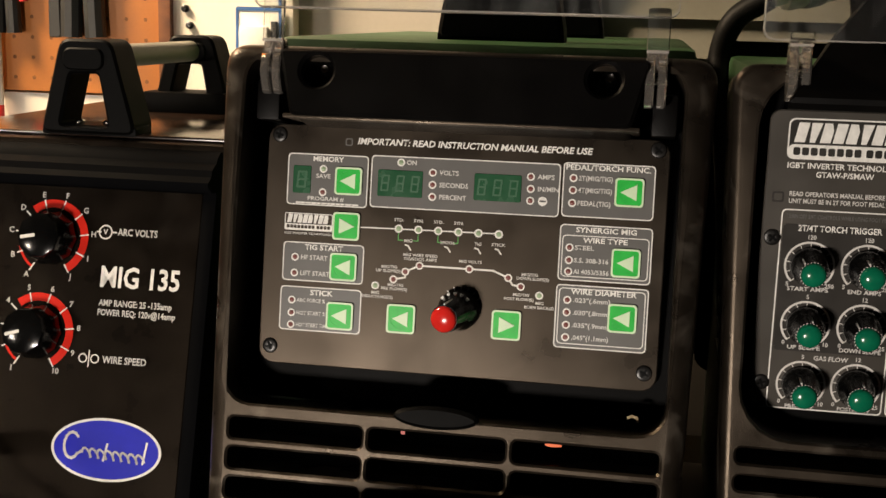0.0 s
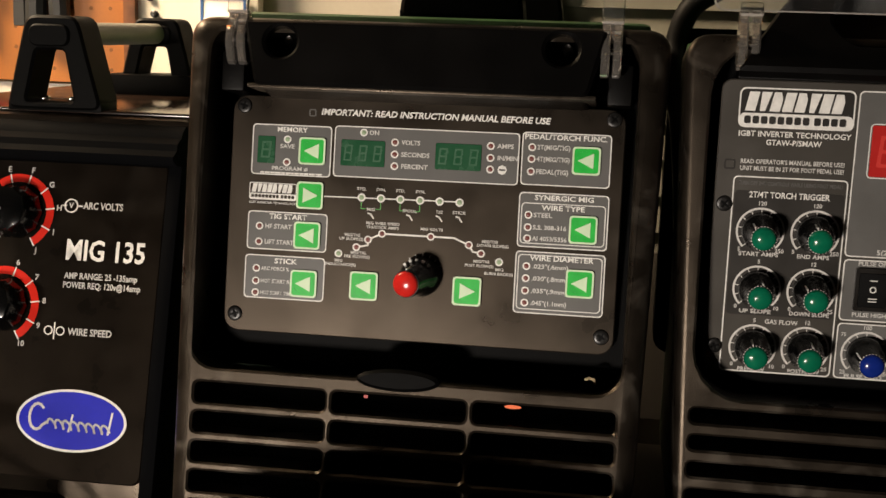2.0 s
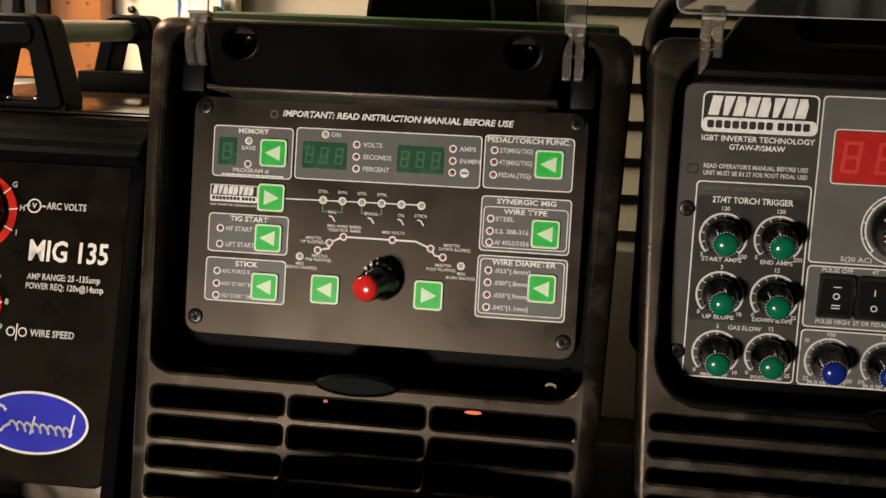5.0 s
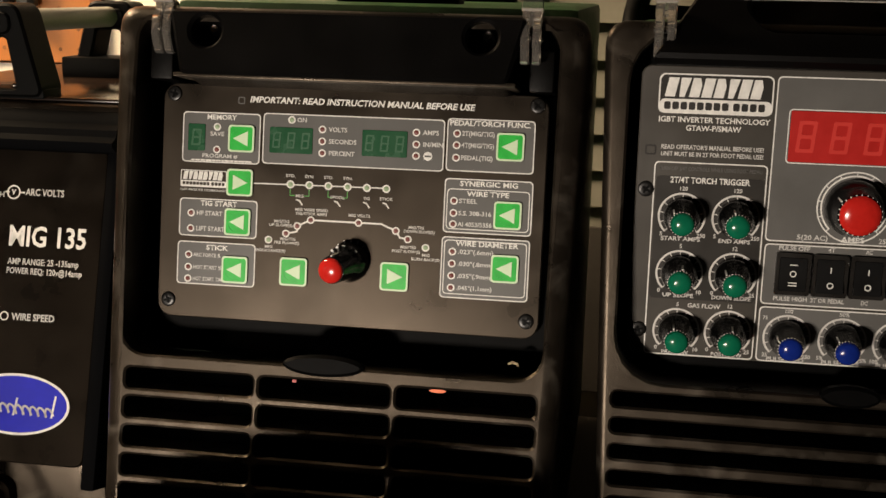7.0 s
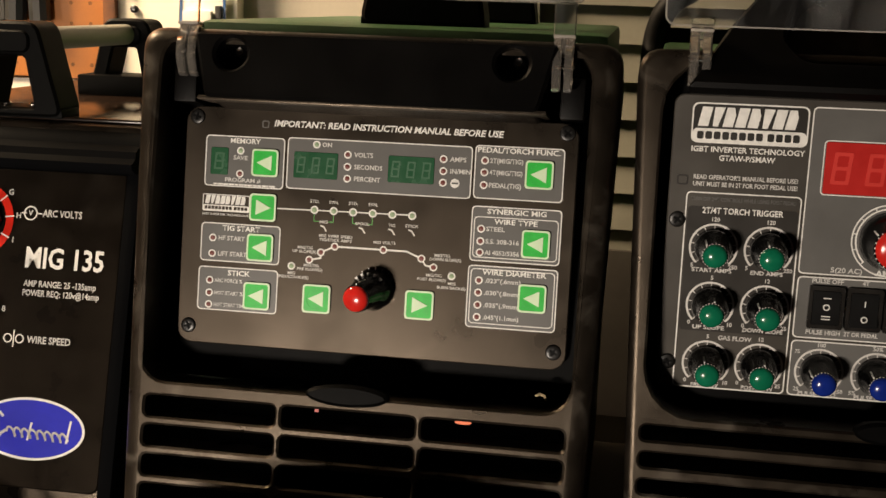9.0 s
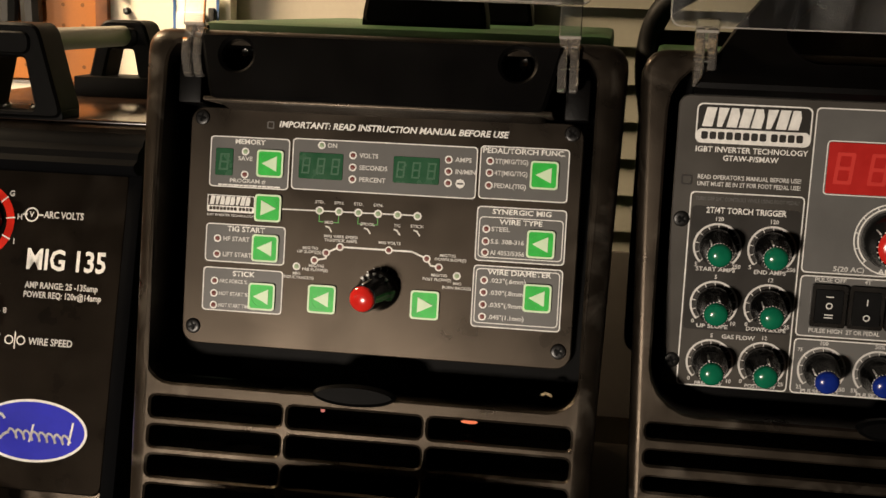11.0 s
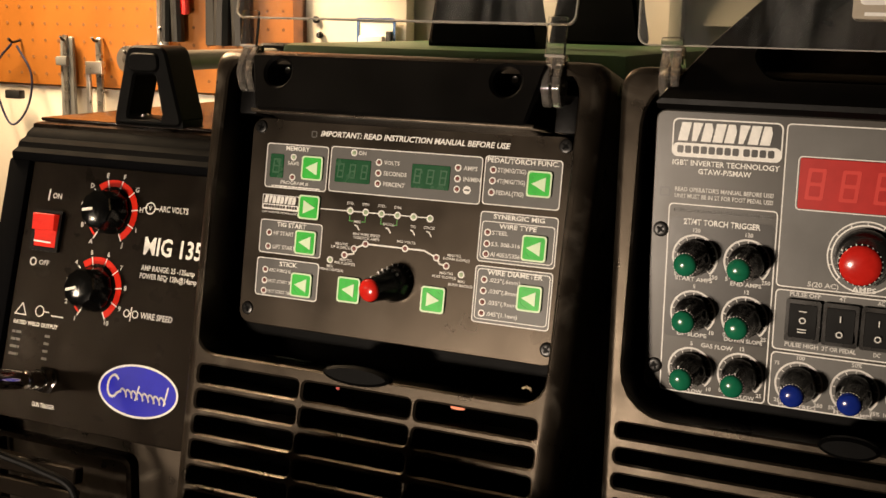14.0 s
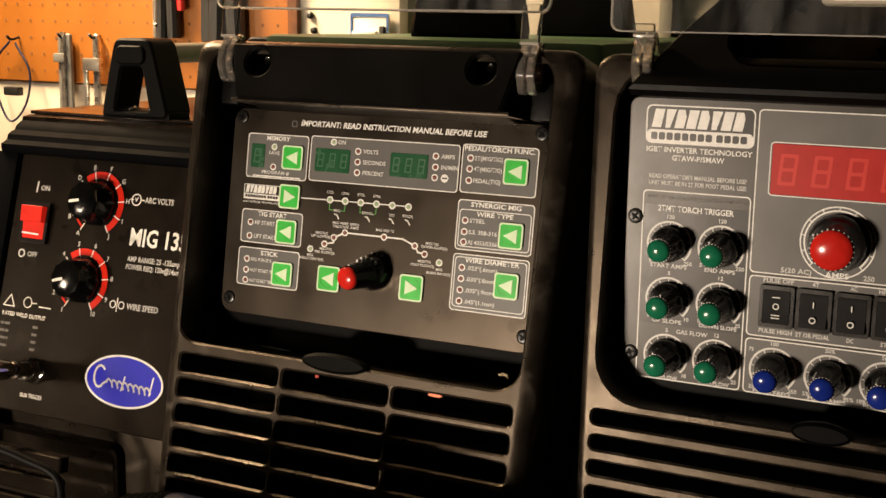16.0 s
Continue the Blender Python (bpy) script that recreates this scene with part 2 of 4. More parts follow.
def rounded(points, r, n=4):
    """Rounds the corners of a convex outline."""
    out = []
    for i, p in enumerate(points):
        a, p, b = Vector(points[i - 1]), Vector(p), Vector(points[(i + 1) % len(points)])
        u, w = p + (a - p).normalized() * r, p + (b - p).normalized() * r
        for k in range(n + 1):
            t = k / n
            q = u * (1 - t) ** 2 + p * 2 * t * (1 - t) + w * t * t
            out.append((q.x, q.y))
    return out


def grown(loop, d):
    """The outline moved outwards by d along its own normals (anticlockwise outlines)."""
    out = []
    for i, p in enumerate(loop):
        a, b = Vector(loop[i - 1]), Vector(loop[(i + 1) % len(loop)])
        t = (b - a).normalized()
        out.append((p[0] + t.y * d, p[1] - t.x * d))
    return out


def plate(outer, holes, y0, depth, cham=0.0, bm=None, soft=0.0):
    """A moulded plate with holes: front at y0, running back by depth, with chamfered rims."""
    bm = bm or bmesh.new()
    front, loops = [], [(outer, -cham)] + [(h, cham) for h in holes]
    for loop, d in loops:
        rim = soft if soft and loop is outer else 0.0
        f = [bm.verts.new((x, y0, z)) for x, z in (grown(loop, -rim if rim else d) if cham else loop)]
        front += [bm.edges.new((f[i - 1], f[i])) for i in range(len(f))]
        rows = [f]
        if rim:
            for k in (1, 2, 3, 4):
                t = radians(22.5 * k)
                rows.append([bm.verts.new((x, y0 + rim * (1 - math.cos(t)), z)) for x, z in grown(loop, -rim * (1 - math.sin(t)))])
        elif cham:
            rows.append([bm.verts.new((x, y0 + cham, z)) for x, z in loop])
        rows.append([bm.verts.new((x, y0 + depth, z)) for x, z in loop])
        for a, b in zip(rows, rows[1:]):
            for i in range(len(a)):
                bm.faces.new((a[i - 1], a[i], b[i], b[i - 1]))
    bmesh.ops.triangle_fill(bm, use_beauty=True, use_dissolve=False, edges=front)
    return bm


def slab(outer, y0, depth, cham=0.0, bm=None):
    """A solid plate with a back."""
    bm = bm or bmesh.new()
    rows = []
    if cham:
        rows.append([bm.verts.new((x, y0, z)) for x, z in grown(outer, -cham)])
        rows.append([bm.verts.new((x, y0 + cham, z)) for x, z in outer])
    else:
        rows.append([bm.verts.new((x, y0, z)) for x, z in outer])
    rows.append([bm.verts.new((x, y0 + depth, z)) for x, z in outer])
    for a, b in zip(rows, rows[1:]):
        for i in range(len(a)):
            bm.faces.new((a[i - 1], a[i], b[i], b[i - 1]))
    bm.faces.new(rows[0])
    bm.faces.new(rows[-1][::-1])
    return bm


def ring(outer, inner, y0, depth, bm=None):
    """A flat ring between two outlines with as many points."""
    bm = bm or bmesh.new()
    rows = [[bm.verts.new((x, y, z)) for x, z in loop] for loop, y in ((inner, y0 + depth), (inner, y0), (outer, y0), (outer, y0 + depth))]
    for a, b in zip(rows, rows[1:]):
        for i in range(len(a)):
            bm.faces.new((a[i - 1], a[i], b[i], b[i - 1]))
    return bm


def box(x0, x1, y0, y1, z0, z1, bevel=0.0, bm=None):
    bm = bm or bmesh.new()
    v = [bm.verts.new((x, y, z)) for x in (x0, x1) for y in (y0, y1) for z in (z0, z1)]
    fs = [bm.faces.new([v[i] for i in q]) for q in ((0, 1, 3, 2), (4, 6, 7, 5), (0, 4, 5, 1), (2, 3, 7, 6), (0, 2, 6, 4), (1, 5, 7, 3))]
    if bevel:
        es = {e for f in fs for e in f.edges}
        bmesh.ops.bevel(bm, geom=list(es), offset=bevel, segments=2, affect="EDGES", profile=0.6)
    return bm


def lathe(profile, n=24, at=(0, 0, 0), bm=None, flutes=0, depth=0.0, caps=(0, -1)):
    """Turns (radius, y) pairs round an axis along y."""
    bm = bm or bmesh.new()
    rows = []
    for r, y in profile:
        rows.append([bm.verts.new((at[0] + (r - (depth if flutes and i % 2 else 0)) * math.cos(2 * math.pi * i / n), at[1] + y, at[2] + (r - (depth if flutes and i % 2 else 0)) * math.sin(2 * math.pi * i / n))) for i in range(n)])
    for a, b in zip(rows, rows[1:]):
        for i in range(n):
            bm.faces.new((a[i - 1], a[i], b[i], b[i - 1]))
    for k in caps:
        bm.faces.new(rows[k])
    return bm


def pipe(points, r, n=10, bm=None, steps=6):
    """A round tube along a smooth line through the points."""
    bm = bm or bmesh.new()
    p = [Vector(q) for q in points]
    p = [2 * p[0] - p[1]] + p + [2 * p[-1] - p[-2]]
    line = []
    for i in range(1, len(p) - 2):
        for k in range(steps):
            t = k / steps
            a, b, c, d = p[i - 1], p[i], p[i + 1], p[i + 2]
            line.append(0.5 * (2 * b + (c - a) * t + (2 * a - 5 * b + 4 * c - d) * t * t + (3 * b - a - 3 * c + d) * t ** 3))
    line.append(p[-2])
    rows, side = [], None
    for i, q in enumerate(line):
        t = (line[min(i + 1, len(line) - 1)] - line[max(i - 1, 0)]).normalized()
        side = (side - t * side.dot(t)).normalized() if side else t.orthogonal().normalized()
        up = t.cross(side)
        rows.append([bm.verts.new(q + (side * math.cos(2 * math.pi * k / n) + up * math.sin(2 * math.pi * k / n)) * r) for k in range(n)])
    for a, b in zip(rows, rows[1:]):
        for k in range(n):
            bm.faces.new((a[k - 1], a[k], b[k], b[k - 1]))
    bm.faces.new(rows[0])
    bm.faces.new(rows[-1])
    return bm


def turned(bm, rx=0, ry=0, rz=0, at=(0, 0, 0), to=(0, 0, 0)):
    """Turns a mesh about a point and moves it."""
    bm.transform(pose(*(Vector(at) + Vector(to)), rx, ry, rz) @ pose(*(-Vector(at))))
    return bm


def letters(parent, text, x, z, tall, material=None, y=-0.15, wide=0.0, shear=0.0, align="CENTER", heavy=0.030, turn=None):
    """Printed letters on a panel: x, z of their middle (or left end), capital height in mm."""
    cu = bpy.data.curves.new("lettering", "FONT")
    cu.body, cu.size, cu.align_x, cu.align_y, cu.shear, cu.offset, cu.resolution_u = text, tall / 0.7, align, "CENTER", shear, heavy * tall, 2
    ob = bpy.data.objects.new("lettering", cu)
    me = bpy.data.meshes.new_from_object(ob)
    bpy.data.objects.remove(ob)
    me.name = "lettering"
    xs = [v.co.x for v in me.vertices]
    k = wide / (max(xs) - min(xs)) if wide else 1.0
    m = Matrix.Translation((x, y, z)) @ (turn or Matrix()) @ Matrix.Rotation(radians(90), 4, "X") @ Matrix.Diagonal((k, 1, 1, 1))
    me.transform(Matrix.Scale(MM, 4) @ m)
    me.materials.append(material or (INK if 2.4 < tall < 3.15 or tall > 4 else PRINT))
    ob = new("lettering", me)
    ob.parent = parent
    return ob


def bars(parent, x0, x1, z, tall, material=None, n=1, y=-0.15, gap=0.25, name="print_bar"):
    """Small print too fine to read: short bars along a line."""
    bm = bmesh.new()
    rnd = random.Random(int(x0 * 13 + z * 7))
    x = x0
    while x < x1 - 0.2:
        w = min(x1 - x, rnd.uniform(1.6, 4.2) * tall) if n > 1 else x1 - x
        box(x, x + w, y, y + 0.1, z - tall / 2, z + tall / 2, bm=bm)
        x += w + gap * tall * 1.6
    return part(name, bm, material or INK, parent, smooth=False)


def outline(parent, x0, x1, z0, z1, r=2.0, w=0.55, fill=None, y=-0.12, material=None):
    """A printed field with a white border."""
    if fill:
        part("printed_field", slab(rr(x0, x1, z0, z1, r, 4), y, 0.1), fill, parent, smooth=False)
        y -= 0.06
    return part("printed_border", ring(rr(x0, x1, z0, z1, r, 4), rr(x0 + w, x1 - w, z0 + w, z1 - w, r - w * 0.6, 4), y, 0.1), material or INK, parent, smooth=False)


def stroke(points, w, y=-0.15, depth=0.1, bm=None):
    """A printed line of even width through points (x, z)."""
    bm = bm or bmesh.new()
    for (xa, za), (xb, zb) in zip(points, points[1:]):
        d = Vector((xb - xa, zb - za)).normalized() * (w / 2)
        n = Vector((-d.y, d.x))
        q = [(xa - d.x + n.x, za - d.y + n.y), (xa - d.x - n.x, za - d.y - n.y), (xb + d.x - n.x, zb + d.y - n.y), (xb + d.x + n.x, zb + d.y + n.y)]
        slab(q, y, depth, bm=bm)
    return bm


def arc(cx, cz, r, w, a0, a1, y=-0.15, n=28):
    """A printed arc band; angles in degrees, anticlockwise from the right."""
    bm = bmesh.new()
    pts = [radians(a0 + (a1 - a0) * i / n) for i in range(n + 1)]
    rows = [[bm.verts.new((cx + q * math.cos(t), y, cz + q * math.sin(t))) for t in pts] for q in (r - w / 2, r + w / 2)]
    for i in range(n):
        bm.faces.new((rows[0][i], rows[0][i + 1], rows[1][i + 1], rows[1][i]))
    return bm


def screw(parent, x, z, y=0.0, r=4.0, spin=20):
    s = part("screw", lathe([(r, 0.6), (r, -0.2), (r * 0.9, -0.9), (r * 0.6, -1.3), (r * 0.25, -1.0)], 16, (x, y, z)), STEEL, parent, "dark crosshead screw")
    bm = box(-r * 0.55, r * 0.55, -0.1, 0.1, -r * 0.12, r * 0.12)
    box(-r * 0.12, r * 0.12, -0.12, 0.12, -r * 0.55, r * 0.55, bm=bm)
    part("cross_slot", turned(bm, ry=spin, to=(x, y - 1.35, z)), DEEP, s, smooth=False)
    return s


def indicator(parent, x, z, lens, r=2.0):
    a = part("indicator_light", ring(disc(x, z, r, n=16), disc(x, z, r * 0.62, n=16), -0.25, 0.25), INK, parent)
    part("lens", lathe([(r * 0.66, -0.1), (r * 0.62, -0.4), (r * 0.3, -0.8)], 12, (x, 0, z)), lens, a)
    return a


def push_button(parent, x, z, right=False, s=6.9):
    a = part("push_button", slab(rr(x - s, x + s, z - s, z + s, 1.6, 4), -1.3, 1.4, 0.5), GREEN_BTN, parent, "square green push button")
    part("button_border", ring(rr(x - s - 0.1, x + s + 0.1, z - s - 0.1, z + s + 0.1, 1.7, 4), rr(x - s + 0.8, x + s - 0.8, z - s + 0.8, z + s - 0.8, 1.3, 4), -1.45, 0.6), ARROW, a)
    part("dimple", ring(disc(x, z, 5.6, n=24), disc(x, z, 5.1, n=24), -1.5, 0.3), GREEN_BTN, a)
    k = -1 if right else 1
    tri = [(x - 4.3 * k, z), (x + 3.6 * k, z - 3.9), (x + 3.6 * k, z + 3.9)]
    part("arrow", slab(tri if k > 0 else tri[::-1], -1.62, 0.3), ARROW, a, smooth=False)
    return a


def display(parent, x0, x1, z0, z1, digits, window, segment):
    a = part("display_window", slab(rr(x0, x1, z0, z1, 0.8, 3), -0.5, 0.5, 0.2), window, parent, "dark unlit digital display")
    w, h = (x1 - x0) / digits, z1 - z0
    for i in range(digits):
        cx, cz, dx, dz = x0 + w * (i + 0.5), (z0 + z1) / 2, w * 0.27, h * 0.31
        t = min(w, h) * 0.11
        lean = Matrix(((1, 0, 0.08, -0.08 * cz), (0, 1, 0, 0), (0, 0, 1, 0), (0, 0, 0, 1)))
        bm = plate(rr(cx - dx, cx + dx, cz - dz, cz + dz, t * 0.4, 2), [rr(cx - dx + t, cx + dx - t, cz + t / 2, cz + dz - t, t * 0.3, 2), rr(cx - dx + t, cx + dx - t, cz - dz + t, cz - t / 2, t * 0.3, 2)], -0.62, 0.12)
        bm.transform(lean)
        part("digit", bm, segment, a, smooth=False)
    return a


def pot_knob(parent, x, z, r, long, cap, tilt=(0, 0), label="", pointer=0, skirt=1.4, wedges=False):
    m = pose(x, 0, z, tilt[0], 0, tilt[1])
    bm = lathe([(r * skirt, -0.3), (r * skirt * 0.98, -long * 0.22), (r * (0.5 + 0.5 * skirt), -long * 0.36), (r * 1.04, -long * 0.48), (r * 0.95, -long + 1), (r * 0.92, -long)], 36, flutes=1, depth=r * 0.014)
    bm.transform(m)
    a = part("knob", bm, KNOB, parent, label)
    c = r * 0.86
    bm = lathe([(c, -long + 0.5), (c, -long - 1.0), (c * 0.93, -long - 1.9), (c * 0.72, -long - 2.8), (c * 0.4, -long - 3.4), (c * 0.12, -long - 3.6)], 28)
    bm.transform(m)
    part("cap", bm, cap, a)
    bm = box(-0.35, 0.35, -long + 0.5, -4, r * 0.93, r * 1.02)
    bm.transform(m @ pose(0, 0, 0, 0, pointer, 0))
    part("pointer_line", bm, INK, a, smooth=False)
    if wedges:
        for i in range(5):
            bm = slab([(-0.45, r * 1.08), (0.45, r * 1.08), (0.8, r * 1.36), (-0.8, r * 1.36)], -long * 0.36, 1.2)
            bm.transform(m @ pose(0, 0, 0, 0, -42 + 21 * i, 0))
            part("skirt_mark", bm, PRINT, a, smooth=False)
        return a
    bm = bmesh.new()
    for i in range(0, 24):
        t = radians(i * 15)
        q = box(-0.25, 0.25, -long - 0.3, -long + 0.1, c * 1.0, c * 1.06)
        q.transform(Matrix.Rotation(t, 4, "Y"))
        me = bpy.data.meshes.new("tick")
        q.to_mesh(me)
        bm.from_mesh(me)
        bpy.data.meshes.remove(me)
        q.free()
    bm.transform(m)
    part("knurl_ring", bm, INK, a, smooth=False)
    return a


# ---- the room ----
def setting(name, x0, x1, y0, y1, z0, z1, material, label, category):
    """A piece of the setting in world metres."""
    bm = box(x0 / MM, x1 / MM, y0 / MM, y1 / MM, z0 / MM, z1 / MM)
    ob = part(name, bm, material, None, smooth=False)
    return tagged(ob, label, category, kind="structure")


WALL = 0.56
setting("floor", -2.6, 2.6, -3.0, 0.72, -0.1, 0.0, CONCRETE, "bare grey concrete garage floor", "floor")
setting("wall_north", -2.6, 2.6, WALL + 0.03, WALL + 0.13, 0.0, 2.6, PLASTER, "off-white painted garage wall behind the bench", "wall")
# unseen walls and ceiling, darkened to keep bounced light off the machines
setting("wall_south", -2.6, 2.6, -3.1, -3.0, 0.0, 2.6, DARKWALL, "unseen garage wall, kept dark to cut bounced light", "wall")
setting("wall_west", -2.7, -2.6, -3.1, 0.7, 0.0, 2.6, DARKWALL, "unseen garage wall, kept dark to cut bounced light", "wall")
setting("wall_east", 2.6, 2.7, -3.1, 0.7, 0.0, 2.6, DARKWALL, "unseen garage wall, kept dark to cut bounced light", "wall")
setting("ceiling", -2.7, 2.7, -3.1, 0.7, 2.6, 2.7, DARKWALL, "unseen garage ceiling, kept dark to cut bounced light", "ceiling")


def workbench():
    o = new("workbench")
    o.location = (0, 0, 0)
    tagged(o, "dark workbench carrying the three welding machines", "workbench")
    part("worktop", box(-1500 / 1.2, 1500 / 1.2, -260 / 1.2, 480 / 1.2, 860 / 1.2, 900 / 1.2, 4), BENCHTOP, o)
    for x in (-1150, 1150):
        for y in (-180, 340):
            part("leg", box(x - 35, x + 35, y - 35, y + 35, 0, 860 / 1.2, 3), BENCHTOP, o)
    return o


workbench()


# ---- shared parts of the two front mouldings ----
def front_moulding(o, columns, pitch, high, first=-87, latch=(-1.5, 20.5), tilt=-7.3, fore=-15.8, deep=46, low=14, soft=6.5, lip=-80):
    """The big moulded front: a deep recess for the panel above rows of air slots."""
    outer = rounded([(-111, -232), (111, -232), (121, 98), (-121, 98)], 13, 5)
    holes = [rr(-108, 106, lip, 93, low, 5)]
    for i in range(6):
        top = first - pitch * i
        for a, b in columns:
            holes.append(rr(a, b, top - high, top, 2.6, 3))
    bm = plate(outer, holes, 0, deep, 1.2, soft=soft)
    bez = part("front_moulding", turned(bm, rx=tilt, to=(0, fore, 0)), BEZEL, o, "dark grey moulded plastic front, scuffed edges")
    # near-black backs carry the shade of the slots and the recess
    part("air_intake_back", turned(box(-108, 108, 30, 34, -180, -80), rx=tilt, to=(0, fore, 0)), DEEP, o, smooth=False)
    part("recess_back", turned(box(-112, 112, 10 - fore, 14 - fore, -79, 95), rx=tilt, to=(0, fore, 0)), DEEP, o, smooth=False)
    bm = slab(disc(0, lip + 0.5, latch[1], 5.4, 28), -2.2, 6, 1.6)
    part("latch_tab", turned(bm, rx=tilt, to=(latch[0], fore, 0)), HANDLE, bez, "oval black thumb latch")
    return bez


def clear_cover(o, xa, xb, foot, z0, z1, lean, y, hinges):
    """A hinged clear cover, flipped up."""
    m = pose(0, y, z0, lean)
    bm = slab(rr(xa, xb, 0, z1 - z0, 5, 4), -1.0, 2.2, 0.3)
    bm.transform(m)
    cov = part("clear_cover", bm, ACRYLIC, o, "clear acrylic flip-up cover, raised")
    # thin pale rim drawn for the bright line along the sheet's edge
    bm = ring(rr(xa - 0.2, xb + 0.2, -0.2, z1 - z0 + 0.2, 5, 4), rr(xa + 0.5, xb - 0.5, 0.5, z1 - z0 - 0.5, 4.6, 4), -1.2, 2.6)
    bm.transform(m)
    part("cover_edge_glint", bm, EDGE_GLINT, cov)
    for x in hinges:
        # two bent side plates round the pivot, joined above into one strap that carries the cover
        top = foot + 26
        for k in (-4.9, 0.8):
            q = rounded([(-4, 0), (1, -1), (5, 3), (5, 22), (3, 27), (-1, 27), (-8, 17), (-9, 9)], 2.2, 3)
            bm = slab(q, 0, 4.1, 0.8)
            bm.transform(pose(x + k, y + 4, foot, 0, 0, 90))
            bm.transform(Matrix.Translation((4.1, 0, 0)))
            part("hinge_plate", bm, HINGE, cov, "thick clear acrylic hinge plate")
        part("hinge_bridge", box(x - 5.0, x + 5.0, y - 1, y + 7, top - 9, top - 1, 1.2), HINGE, cov)
        bm = slab(rr(x - 5.2, x + 5.2, top - 1, z0 + 4, 1.2, 3), y - 2.6, 2.4, 0.4)
        part("hinge_strap", bm, ACRYLIC, cov)
        # pale bar drawn for the highlight on the bend
        part("strap_bend_glint", box(x - 5.2, x + 5.2, y - 3.0, y + 4, top - 1.4, top, 0.4), EDGE_GLINT, cov)
        part("hinge_pin", turned(lathe([(1.7, -5.6), (1.7, 5.4)], 12), rz=90, to=(x, y + 3, foot + 12)), CHROME, cov)
    return cov


def level_body(o, rx, width, back, top, front, material, name, label, side=0):
    """The sheet-metal case behind a front, upright in the room and standing on the bench."""
    base = (BENCH - o.matrix_world.translation.z) / MM + 14
    bm = box(-width, width, front, back, base, top, 5)
    c = part(name, turned(bm, rx=-(rx + LEAN_BACK)), material, o, label)
    for s in (-1, 1):
        for y in (front + 40, back - 40):
            bm = lathe([(11, 0), (13, 8), (13, 14)], 16)
            bm.transform(pose(s * (width - 24), y, base, 90))
            part("rubber_foot", turned(bm, rx=-(rx + LEAN_BACK)), CABLE, o)
    for i in range(12):
        z = top - 22 - i * 13.5
        part("side_louvre", turned(box(-side - 9, -side + 1, front + 60, front + 110, z, z + 4.5, 0.8), rx=-(rx + LEAN_BACK)), HOOD, o) if side else None
    return c


def bracket(o, name, x, y, z, half, top_half, high, thick, turn, hollow=True):
    """One end of a carry handle: a tapered loop."""
    outer = rounded([(x - half, z), (x + half, z), (x + top_half, z + high), (x - top_half, z + high)], 7, 4)
    inner = rounded([(x - half * 0.58, z + 5), (x + half * 0.42, z + 5), (x + top_half * 0.46, z + high - 20), (x - top_half * 0.62, z + high - 20)], 2.5, 4)
    b = part(name, turned(plate(outer, [inner], y, thick, 1.6) if hollow else slab(outer, y, thick, 2.4), rx=turn), HANDLE, o, "tapered black plastic handle bracket")
    part("end_cap", turned(slab(rr(x - top_half * 0.86, x + top_half * 0.72, z + high - 18, z + high - 5, 5, 4), y - 1.8, 3, 1.0), rx=turn), HANDLE, b)
    part("bracket_foot", turned(box(x - half * 0.98, x + half * 0.98, y + 1.5, y + thick - 1.5, z - 1, z + 4.6, 1.2), rx=turn), HANDLE, b)
    for k in (-0.3, 0.28):
        bm = lathe([(3.0, 0), (3.0, 2.2), (2.0, 3.2)], 12)
        bm.transform(pose(x + half * k, y + 9, z + 4.4, 90))
        part("bolt", turned(bm, rx=turn), CHROME, b)
    return b


def carry_handle(o, x, y, z, half, top_half, high, span, turn, hollow=True, aside=0):
    bracket(o, "handle_bracket", x, y, z, half, top_half, high, 26, turn, hollow)
    bracket(o, "handle_bracket", x + aside, y + span, z, half, top_half, high, 26, turn, hollow)
    if hollow:
        part("bracket_plinth", turned(box(x + aside - half * 1.15, x + aside + half * 1.15, y + span - 8, y + span + 30, z - 0.6, z + 15, 2), rx=turn), HANDLE, o)
    bm = lathe([(7.2, y + 16), (7.2, y + span + 4)], 20)
    bm.transform(pose(x, 0, z + high - 11))
    part("handle_tube", turned(bm, rx=turn), TUBE, o, "grey-green round handle tube")


def maker_blocks(p, x0, x1, z0, z1, y):
    """The maker's mark as plain slanted blocks with notches."""
    pitch, h = (x1 - x0) / 8.35, z1 - z0
    for i in range(8):
        left, right = x0 + pitch * i, x0 + pitch * (i + 0.84)
        w = right - left
        q = [(left, 0), (right, 0), (right, h), (left, h)]
        if i in (1, 5):
            q = [(left + w * 0.25, 0), (right - w * 0.25, 0), (right, h), (left, h)]
        elif i in (2, 4, 7):
            q = [(left, 0), (right, 0), (right, h * 0.62), (right - w * 0.3, h), (left, h)]
        part("maker_block", slab([(x + 0.2 * z, z0 + z) for x, z in q], y, 0.1), INK, p, smooth=False)


def model_blocks(p, x0, x1, z, tall, material, y):
    """The model line as even plain blocks."""
    n = 12
    w = (x1 - x0) / n
    for i in range(n):
        a = x0 + w * i + (w * 0.35 if i > 7 else 0)
        part("model_bar", slab(rr(a, a + w * 0.80, z - tall / 2, z + tall / 2, tall * 0.2, 2), y, 0.1), material, p, smooth=False)


